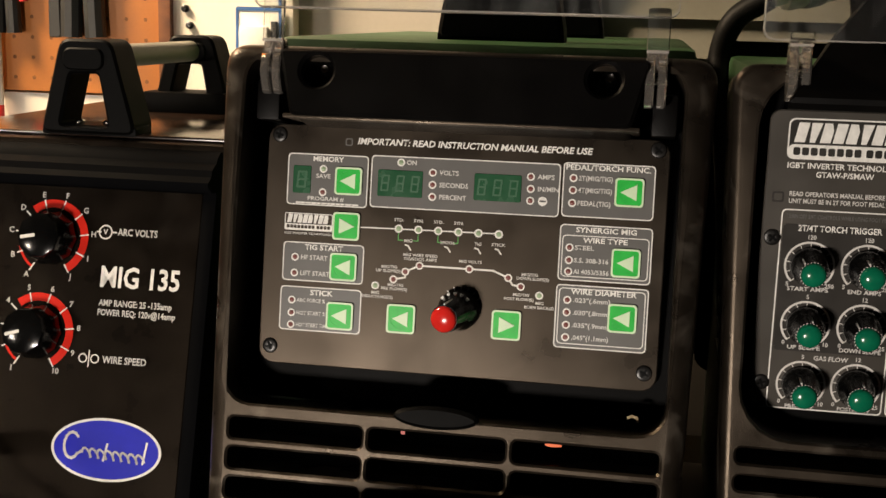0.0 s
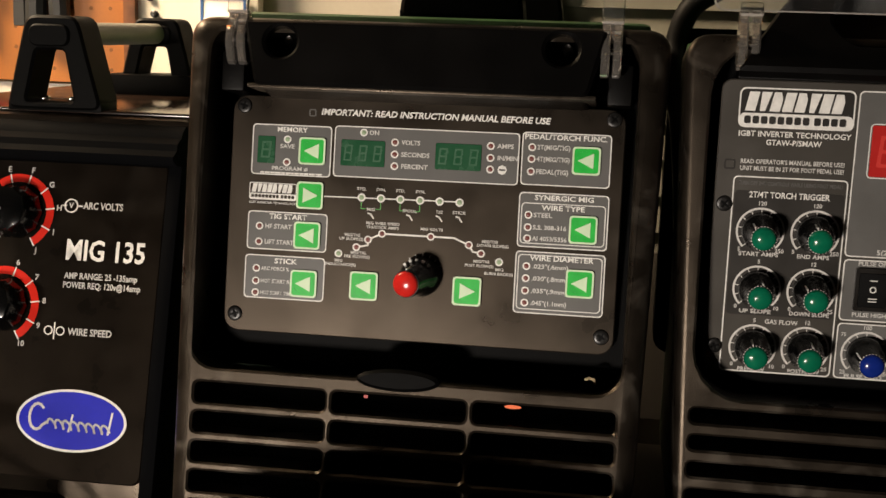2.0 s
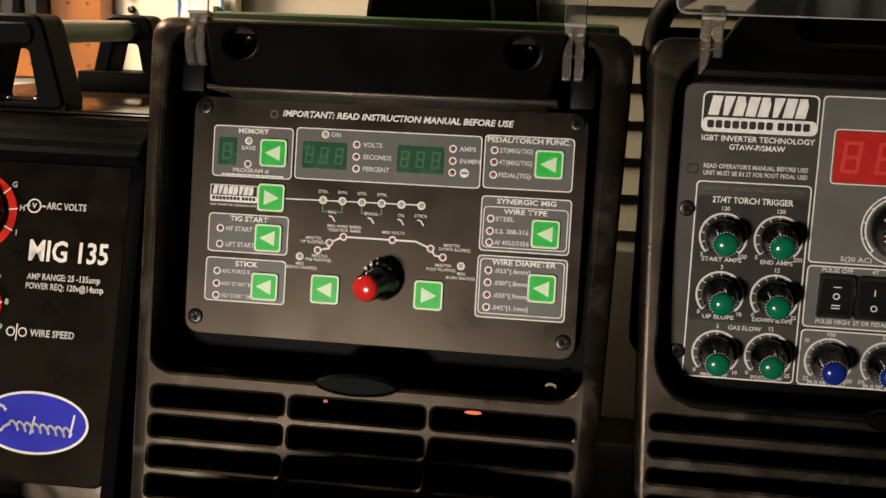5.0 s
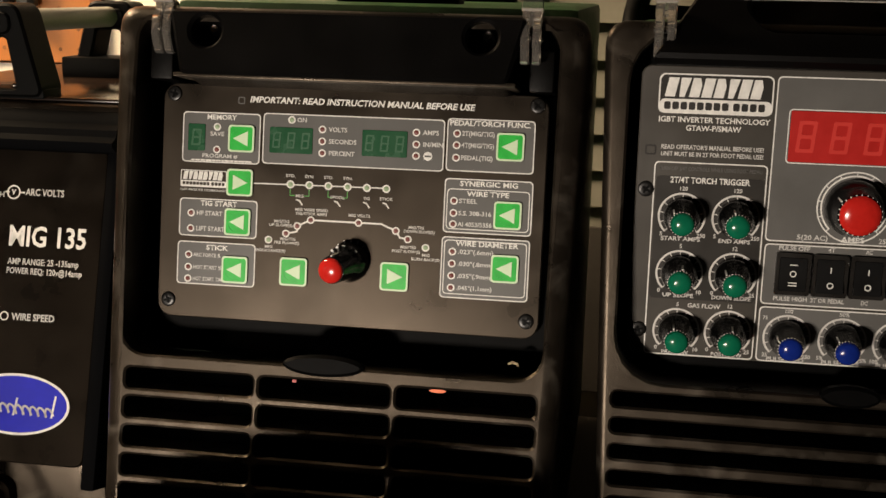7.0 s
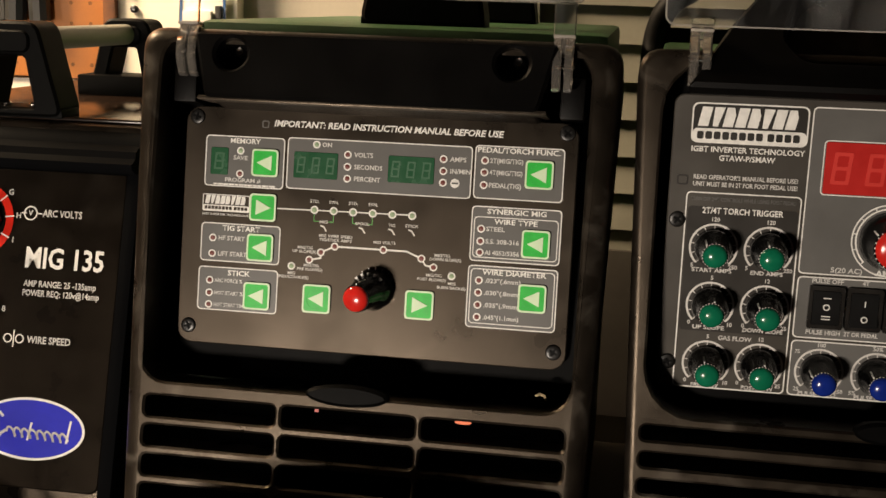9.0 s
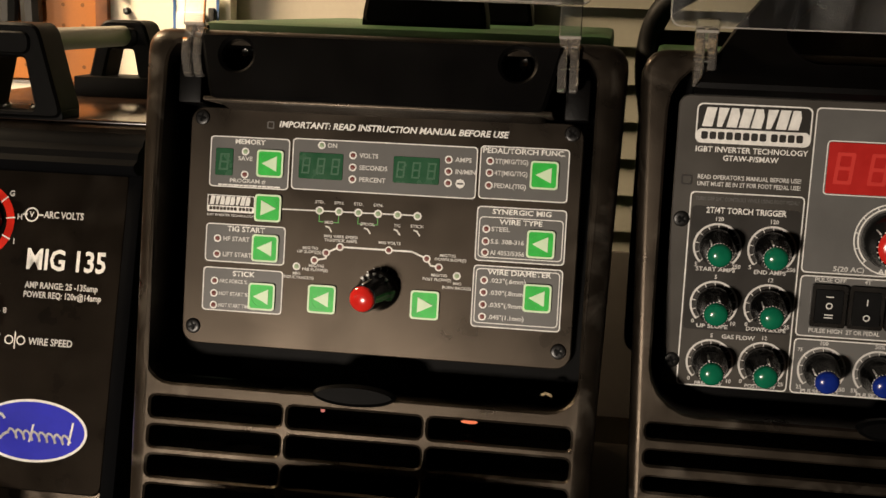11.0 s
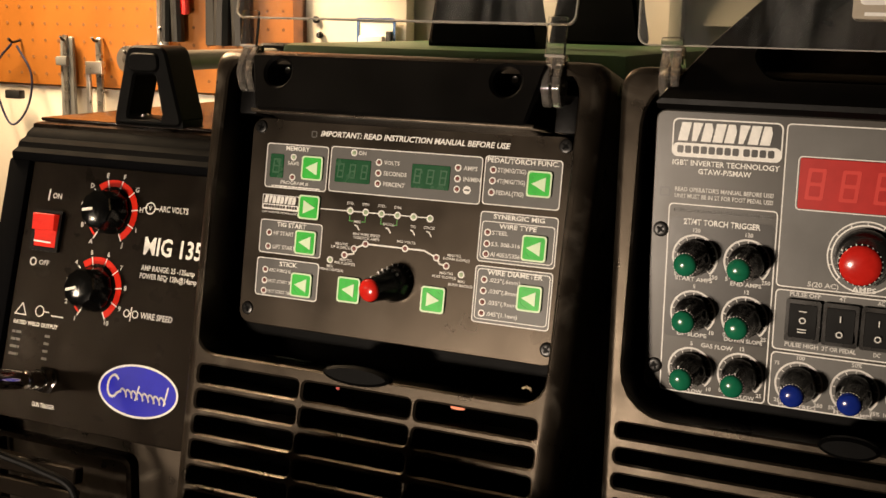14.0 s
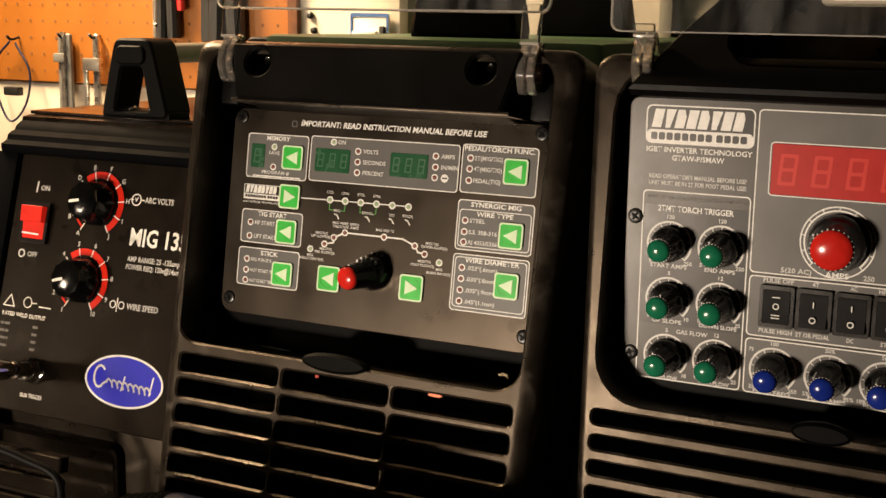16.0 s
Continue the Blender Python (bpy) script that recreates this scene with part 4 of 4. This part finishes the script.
# ---- the left-hand machine ----
def mig_welder():
    rx = -7.1
    o = thing("mig_welder", (-0.243, 0.0514, 1.0), rx, "black MIG welder with red dials, blue badge and tube handle", "welder")
    lv = -(rx + LEAN_BACK)
    p = part("front_panel", slab(rr(-77, 87.5, -160, 24, 6, 4), 0, 4, 0.8), LEFTFACE, o, "black painted steel front panel with white print")
    # rounded rim above the panel, in three soft ridges
    bm = bmesh.new()
    prof = [(4, 20), (-4, 21), (-6.5, 23.5), (-7, 26), (-4.5, 28), (-2.5, 30), (-2, 34), (0.5, 36.5), (3.5, 38.5), (4.5, 42), (9, 46.5), (18, 49), (30, 50), (30, 20)]
    rows = [[bm.verts.new((x, yy + 10 * (abs(x) > 94), z - 9 * (abs(x) > 94))) for yy, z in prof] for x in (-97, -92, -70, 70, 92, 97)]
    for a, b in zip(rows, rows[1:]):
        for i in range(len(prof)):
            bm.faces.new((a[i - 1], a[i], b[i], b[i - 1]))
    for row in (rows[0], rows[-1]):
        bm.faces.new(row)
    part("top_rim", bm, RIM, o, "blue-black ribbed plastic rim")
    for x0, x1 in ((-97, -77.5), (88, 97)):
        part("side_rim", box(x0, x1, -4, 26, -172, 22, 3), RIM, o)
    base = (BENCH - o.matrix_world.translation.z) / MM
    # case, with a glossy lid
    bm = box(-94, 94, 22, 330, base + 12, 46, 4)
    part("case", turned(bm, rx=lv), LEFTFACE, o, "black painted steel case")
    part("lid", turned(box(-92, 92, 30, 326, 46.3, 49, 1), rx=lv), TOPCOAT, o, "glossy dark lid, brown of the pegboard's reflection in its colour")
    # lower front with louvres, set back under the panel
    low = part("lower_front", turned(box(-94, 94, -30, 30, base + 12, -152, 3), rx=lv), BEZEL, o, "dark grey lower front")
    for i in range(4):
        z = -178 - i * 15
        bm = slab(rounded([(-78, z - 11), (32, z - 11), (32, z), (-78, z)], 2, 3), -36, 8, 1.0)
        part("louvre", turned(bm, rx=lv - 10, at=(0, -36, z)), LEFTFACE, low, "black louvre blade")
    part("louvre_frame", turned(ring(rr(-84, 38, -242, -168, 8, 4), rr(-80, 34, -238, -172, 5, 4), -38, 8), rx=lv), LEFTFACE, low)
    for s in (-1, 1):
        for yy in (20, 290):
            bm = lathe([(11, 0), (13, 6), (13, 12)], 16)
            bm.transform(pose(s * 72, yy, base + 0.2, 90) @ pose(0, -12, 0))
            part("rubber_foot", turned(bm, rx=lv), CABLE, o)
    y = -0.2
    # dials
    dials = ((-1.5, -9.5, "ABCDEFGHIJ", "ARC VOLTS", -4.0), (-5.0, -63.5, ("1", "2", "3", "4", "5", "6", "7", "8", "9", "10"), "WIRE SPEED", -76.6))
    for cx, cz, marks, word, wz in dials:
        part("dial_scale", arc(cx, cz, 20.0, 4.6, -58, 128, y), SCALE_RED, p, smooth=False)
        part("dial_scale", arc(cx, cz, 20.0, 1.4, 196, 238, y), SCALE_RED, p, smooth=False)
        for i, mk in enumerate(marks):
            a = 238 - 296 * i / 9
            t = radians(a)
            letters(p, mk, cx + 25.6 * math.cos(t), cz + 25.6 * math.sin(t), 3.2, y=y)
            part("scale_tick", stroke([(cx + 17.6 * math.cos(t), cz + 17.6 * math.sin(t)), (cx + 22.4 * math.cos(t), cz + 22.4 * math.sin(t))], 0.8, y - 0.1), INK, p, smooth=False)
        k = part("knob", lathe([(16.0, -0.4), (16.0, -3), (14.2, -6), (13.4, -15), (12.4, -16.8), (10, -17.6), (6, -18.1), (1, -18.3)], 20, (cx, 0, cz), flutes=1, depth=0.8), DIAL, p, "glossy black fluted knob")
        part("pointer_line", turned(box(-0.9, 0.9, -18.7, -17.4, 1.0, 9.5), ry=-100 if cz > -30 else -106, to=(cx, 0, cz)), INK, k, smooth=False)
        letters(p, word, 38.5 if cz > -30 else 36.5, wz, 3.9, y=y, align="LEFT", wide=24.0 if cz > -30 else 26.5, heavy=0.032)
    part("volt_symbol", ring(disc(31, -4.2, 4.2, n=20), disc(31, -4.2, 3.4, n=20), y, 0.1), INK, p, smooth=False)
    letters(p, "V", 31, -4.2, 3.0, y=y)
    part("volt_symbol", stroke([(28, -4.2), (26.0, -4.2)], 0.8, y), INK, p, smooth=False)
    part("volt_symbol", stroke([(35, -4.2), (37.6, -4.2)], 0.8, y), INK, p, smooth=False)
    for x in (24.6, 31.8):
        part("feed_symbol", ring(disc(x, -76.4, 2.7, n=16), disc(x, -76.4, 2.0, n=16), y, 0.1), INK, p, smooth=False)
    part("feed_symbol", stroke([(28.2, -72), (28.2, -81)], 0.7, y), INK, p, smooth=False)
    letters(p, "MIG 135", 30, -30.2, 11.6, y=y, align="LEFT", wide=47.5, heavy=0.032)
    letters(p, "AMP RANGE: 25 -135amp", 31, -44.6, 3.5, y=y, align="LEFT", wide=44)
    letters(p, "POWER REQ: 120v@14amp", 30.6, -50.0, 3.5, y=y, align="LEFT", wide=46.5)
    # power switch
    s = part("power_switch", ring(rr(-66, -41, -42, -13, 1.2, 3), rr(-63.6, -43.4, -39.6, -15.4, 0.8, 3), -3, 3), SWITCH, p, "red lit rocker switch in a black frame")
    bm = slab([(-63.2, -39), (-43.8, -39), (-43.8, -27), (-63.2, -27)], -3.4, 3.2, 0.5)
    slab([(-63.2, -27.2), (-43.8, -27.2), (-43.8, -15.8), (-63.2, -15.8)], -6.6, 6.4, 0.5, bm=bm)
    part("rocker", turned(bm, rx=5, at=(0, -3, -27)), ROCKER, s)
    part("switch_mark", stroke([(-60.5, -35.4), (-46.5, -35.8)], 1.2, -5.2, 0.4), INK, s, smooth=False)
    part("on_mark", stroke([(-57.6, 1.5), (-58, -5.5)], 1.1, y), INK, p, smooth=False)
    letters(p, "ON", -54.6, -2.6, 3.6, y=y, align="LEFT", wide=8)
    part("off_mark", ring(disc(-63, -50, 3.0, n=18), disc(-63, -50, 2.1, n=18), y, 0.1), INK, p, smooth=False)
    letters(p, "OFF", -57.6, -50.2, 3.4, y=y, align="LEFT", wide=9)
    # rating print
    part("output_symbol", ring(disc(-50, -84, 4, n=18), disc(-50, -84, 3.3, n=18), y, 0.1), INK, p, smooth=False)
    part("output_symbol", stroke([(-46, -84), (-42, -84)], 0.8, y), INK, p, smooth=False)
    part("output_symbol", stroke([(-72, -88), (-66, -80), (-62, -88), (-72, -88)], 0.8, y), INK, p, smooth=False)
    part("output_symbol", stroke([(-39, -86), (-29, -86)], 0.8, y), INK, p, smooth=False)
    letters(p, "RATED WELD OUTPUT", -52, -93.6, 2.8, y=y, wide=40)
    for i in range(4):
        bars(p, -72, -63.5, -100.5 - 5.2 * i, 1.8, GREY, n=2, y=y)
        bars(p, -42, -37.5, -100.5 - 5.2 * i, 1.8, GREY, y=y)
    letters(p, "GUN TRIGGER", -34, -148, 2.8, y=y, wide=20)
    # trigger socket and plug
    j = part("trigger_socket", lathe([(10, 0), (10, -2.5), (8.2, -3), (8.2, -9), (6, -9.5)], 6, (-33, 0, -130)), CHROME, p, "chrome trigger socket")
    part("trigger_plug", lathe([(6.4, -9), (6.4, -22), (5.0, -23), (5.0, -27), (6.8, -28), (6.8, -50), (4.5, -56), (3.2, -64)], 20, (-33, 0, -130)), CHROME, j, "chrome trigger plug")
    # badge with plain script strokes
    b = part("badge", slab(disc(44, -126.5, 32.5, 17.2, 48), -0.5, 0.5, 0.2), BADGE, p, "blue oval badge with white rim")
    part("badge_rim", ring(disc(44, -126.5, 32.9, 17.6, 48), disc(44, -126.5, 31.4, 16.2, 48), -0.7, 0.5), INK, b)
    bm = bmesh.new()
    e = [(23.5 + 4.6 * math.cos(i * 0.4 + 0.8), -125.4 + 7.2 * math.sin(i * 0.4 + 0.8)) for i in range(13)] + [(29, -128.6)]
    stroke(e, 1.5, -0.75, bm=bm)
    line = [(29, -128.6)]
    for i in range(120):
        t = i / 119
        line.append((31 + 35 * t + 1.3 * math.cos(i * 0.40 + 2.4), -128.6 - 1.6 * t + 2.3 * math.sin(i * 0.40)))
    stroke(line, 1.15, -0.75, bm=bm)
    for x, h in ((43.0, 9), (66.4, 11.5)):
        stroke([(x, -132.4), (x + 1.6, -132.4 + h)], 1.2, -0.75, bm=bm)
    part("script_stroke", bm, INK, b, smooth=False)
    carry_handle(o, 8.0, 26, 48.6, 30, 16, 55, 160, lv)
    return o


mid = multiprocess_welder()
right = tig_welder()
left = mig_welder()


# ---- the wall behind: boards and hanging tools, world metres ----
def board(name, x0, x1, z0, z1, y0, y1, material, label, category):
    o = part(name, box(x0 / MM, x1 / MM, y0 / MM, y1 / MM, z0 / MM, z1 / MM, 1), material, None)
    return tagged(o, label, category, kind="structure")


EDGE = -0.415
peg = board("pegboard", -1.6, EDGE - 0.014, 1.241, 2.2, WALL, WALL + 0.026, PEG, "orange-tan hardboard pegboard with rows of holes", "pegboard")
board("pegboard_edge", EDGE - 0.014, EDGE, 1.241, 2.2, WALL - 0.004, WALL + 0.026, mat("brown_wood_strip", (0.16, 0.06, 0.02), 0.5), "brown wooden edge strip of the pegboard", "trim")
board("white_board", EDGE, -0.278, 1.0, 2.2, WALL + 0.004, WALL + 0.026, WHITEBOARD, "white painted board with small bolt holes", "board")
board("splash_board", -1.6, EDGE - 0.002, 0.90, 1.239, WALL + 0.004, WALL + 0.026, WHITETOP, "white painted lower wall board", "board")
bm = bmesh.new()
for i in range(44):
    for k in range(14):
        lathe([(1.9, 0), (1.8, 0.3)], 8, ((EDGE - 0.03 - i * 0.0225) / MM, (WALL - 0.0006) / MM, (1.256 + k * 0.0225) / MM), bm=bm)
tagged(part("peg_hole", bm, HOLE, peg, "rows of small round peg holes"), kind="stuff")
siding = board("siding", 0.05, 2.5, 0.9, 2.3, WALL + 0.02, WALL + 0.028, SIDING, "cream horizontal siding boards", "siding")
board("siding_edge", 0.036, 0.05, 0.9, 2.3, WALL - 0.004, WALL + 0.028, SIDING, "cream corner strip beside the siding", "trim")
for k in range(16):
    bm = bmesh.new()
    z, h = (1.067 + k * 0.039) / MM, 0.0385 / MM
    y = WALL / MM
    v = [bm.verts.new(q) for x in (0.05 / MM, 2.5 / MM) for q in ((x, y + 5, z), (x, y + 12, z + h), (x, y + 17, z + h), (x, y + 17, z))]
    for q in ((0, 1, 5, 4), (1, 2, 6, 5), (3, 0, 4, 7), (0, 3, 2, 1), (4, 5, 6, 7)):
        bm.faces.new([v[i] for i in q])
    part("siding_board", bm, SIDING, siding, smooth=False)


# dark strip added to blacken the low gap between the machines
board("gap_shade_board", 0.05, 2.5, 0.9, 1.085, WALL - 0.004, WALL + 0.004, DARKWALL, "dark board added to shade the low gap between machines", "board")


def hung(name, x, z, label, category, build):
    """A tool hanging on the board; built downwards from its hook in mm."""
    o = new(name)
    o.location = (x, WALL - 0.006, z)
    tagged(o, label, category)
    part("hook", pipe([(0, 4, 4), (0, -8, 2), (0, -14, 6)], 1.5), STEEL, o)
    build(o)
    return o


def grip_pair(o, material, high, spread, thick):
    for s in (-1, 1):
        part("grip", pipe([(s * 3, -6, -10), (s * spread * 0.8, -6, -high * 0.5), (s * spread, -6, -high)], thick), material, o)
    part("jaw", box(-5, 5, -10, -2, -12, 22, 2), TOOLSTEEL, o)


def blade(o, w, high, material, tip):
    part("blade", slab(rounded([(-w, -high), (w, -high), (w * tip, 6), (-w * tip, 6)], 3, 3), -5, 4, 0.8), material, o)


hung("pry_bar", -0.622, 1.46, "long bright steel bar hanging on the pegboard", "pry bar", lambda o: blade(o, 7, 185, TOOLSTEEL, 0.9))
def tube(o):
    for name, z0, z1, rad, material, label in (("body", -76, -4, 4.6, PAPER, "white printed sleeve"), ("red_end", -92, -76, 4.7, TOOLRED, "red end"), ("neck", -4, 6, 3.0, TOOLGREY, "")):
        bm = lathe([(rad * 0.9, z0), (rad, z0 + 1), (rad, z1 - 1), (rad * 0.9, z1)], 16)
        bm.transform(pose(0, -6, 0, 90))
        part(name, bm, material, o, label)
    part("print_band", box(-4.7, 0, -11, -6.2, -52, -30, 0.5), BLUE, o)


hung("marker_tube", -0.617, 1.316, "white tube with a red end hanging on the pegboard", "tube", tube)
hung("snips", -0.604, 1.43, "snips with black grips hanging on the pegboard", "snips", lambda o: grip_pair(o, TOOLBLACK, 104, 8, 7))
hung("pliers", -0.587, 1.43, "pliers with red grips hanging on the pegboard", "pliers", lambda o: grip_pair(o, TOOLRED, 75, 4, 4))
hung("file", -0.547, 1.43, "slim black file hanging on the pegboard", "file", lambda o: blade(o, 6, 107, TOOLBLACK, 0.7))
hung("shears", -0.512, 1.43, "large black shears hanging on the pegboard", "shears", lambda o: grip_pair(o, TOOLBLACK, 106, 12, 10))
hung("wrench", -0.675, 1.285, "bright steel wrench hanging on the pegboard", "wrench", lambda o: (blade(o, 9, 84, TOOLSTEEL, 1.0), part("jaw", ring(disc(0, -4, 15, n=16), disc(0, -4, 7, n=16), -8, 6), TOOLSTEEL, o)))
hung("caliper", -0.781, 1.30, "grey steel caliper hanging on the pegboard", "caliper", lambda o: (blade(o, 10, 86, TOOLGREY, 0.9), part("scale_beam", box(-2.5, 2.5, -8, -4, -80, 8), TOOLSTEEL, o), part("jaw", box(-12, 4, -10, -3, -26, -16, 1.5), TOOLGREY, o)))
hung("square", -0.727, 1.30, "bright steel square hanging on the pegboard", "square", lambda o: (blade(o, 4, 86, TOOLSTEEL, 1.0), part("stock", box(-14, 10, -11, -4, -34, -20, 1.5), TOOLSTEEL, o), part("stock_slot", box(-15, -9, -9, -5, -84, -20, 1), TOOLSTEEL, o)))


def cable_loop(o):
    part("loop", pipe([(-2, -8, 0), (-24, -8, -22), (-27, -8, -55), (-8, -8, -92), (18, -8, -72), (26, -8, -34), (6, -8, -2)], 1.3), mat("dark_blue_lead", (0.012, 0.016, 0.05), 0.5), o, "thin dark blue lead")
    part("clip", box(-10, 12, -14, -4, -62, -52, 2), TOOLBLACK, o)


hung("test_lead", -0.872, 1.295, "coiled blue test lead hanging on the pegboard", "test lead", cable_loop)

# a blister pack and a bright can beside the board's edge
o = new("blister_pack")
o.location = (-0.314, WALL - 0.002, 1.340)
tagged(o, "blue and white blister pack hanging on the white board", "packet")
part("card", box(-21, 21, -2, 2, -60, 0, 1), PAPER, o)
part("card_edge", ring(rr(-21.5, 21.5, -60.5, 0.5, 2, 3), rr(-19, 19, -57, -3, 1.5, 3), -2.6, 0.8), BLUE, o)
part("blister", box(-17, 11, -10, -1.5, -56, -16, 4), mat("glossy_white_pack", (0.74, 0.72, 0.68), 0.15, vary=0.1, bump=0, coat=0.5), o, "shiny clear and white pack")
part("dark_tool", box(12.5, 18, -6, -1.8, -52, -12, 1), TOOLBLACK, o)
for x, z in ((-0.400, 1.337), (-0.395, 1.319)):
    o = part("bolt_head", lathe([(3.5, 0), (3.5, -3), (2, -4)], 10, (x / MM, (WALL + 0.004) / MM, z / MM)), STEEL, None)
    tagged(o, "small dark bolt head in the white board", "bolt")

# ---- gas hose behind the right-hand machine ----
h = thing("gas_hose", (0.0, 0.0, 1.0), 0, "black rubber gas hose with a bright fitting", "hose")
part("hose", pipe([(150, 200, -60), (146, 300, 60), (138, 350, 130), (146, 345, 170), (172, 335, 189)], 9, 12), CABLE, h)
bm = lathe([(9.5, 0), (9.5, 10), (8, 11)], 6)
bm.transform(pose(172, 335, 189, 0, 0, -65) @ pose(0, 0, 0, 20))
part("nut", bm, PALEMETAL, h)
bm = lathe([(13, 0), (14, 4), (14, 46), (10, 52)], 20)
bm.transform(pose(181, 339, 193, 0, 0, -65) @ pose(0, 0, 0, 16))
part("fitting", bm, PALEMETAL, h, "pale nickel cylindrical fitting")
bm = lathe([(14.6, 16), (15.4, 18), (15.4, 30), (14.6, 32)], 20)
bm.transform(pose(181, 339, 193, 0, 0, -65) @ pose(0, 0, 0, 16))
part("band", bm, SHELL, h, "green band round the fitting")

# ---- gun lying on the bench in front, and an added coil that blocks light ----
# unseen coil, sized to cast the shadow across the lower air slots
c = new("shading_cable_coil")
c.location = (-0.012, -0.178, BENCH)
tagged(c, "coil of thick black cable, added unseen to shade the lower fronts", "cable coil")
rnd = random.Random(4)
for k in range(4):
    line = []
    for i in range(17):
        t = 2 * math.pi * i / 16
        line.append(((92 - 2 * k + rnd.uniform(-3, 3)) * math.cos(t), (38 + rnd.uniform(-2, 2)) * math.sin(t), 14 + k * (27 - 9.0 * math.sin(t)) + rnd.uniform(-1, 1)))
    line[-1] = line[0]
    part("cable_turn", pipe(line, 14, 12, steps=3), CABLE, c)
g = new("welding_gun")
g.location = (-0.053, -0.134, BENCH + 0.1215)
tagged(g, "black welding gun with ribbed strain relief and blue sleeve", "welding gun")
part("grip", pipe([(60, 0, 0), (90, -2, 1), (135, -6, 0)], 15, 16), CABLE, g)
bm = lathe([(13, 0), (14, 4), (14, 76), (12, 80)], 24)
bm.transform(pose(-18, 0, 0, 0, 0, -90))
part("sleeve", bm, BLUEGRIP, g, "blue plastic sleeve")
for i in range(6):
    bm = lathe([(12.4 - i * 0.8, 0), (13.6 - i * 0.8, 1.6), (12.4 - i * 0.8, 3.4)], 20)
    bm.transform(pose(-23 - 5 * i, 0, -0.4 * i, 0, 0, -90))
    part("strain_relief_rib", bm, CABLE, g)
part("lead", pipe([(-20, 0, 0), (-52, 0, -4), (-84, 12, -30), (-110, 30, -62)], 6, 12), CABLE, g)
t_ = thing("trigger_cable", (-0.243, 0.0514, 1.0), -7.1, "thin black trigger cable hanging from the socket", "cable")
part("cable", pipe([(-33, -62, -130), (-36, -84, -142), (-10, -74, -168), (20, -60, -178), (44, -50, -188), (50, -48, -215), (46, -46, -240)], 2.6, 10), CABLE, t_)
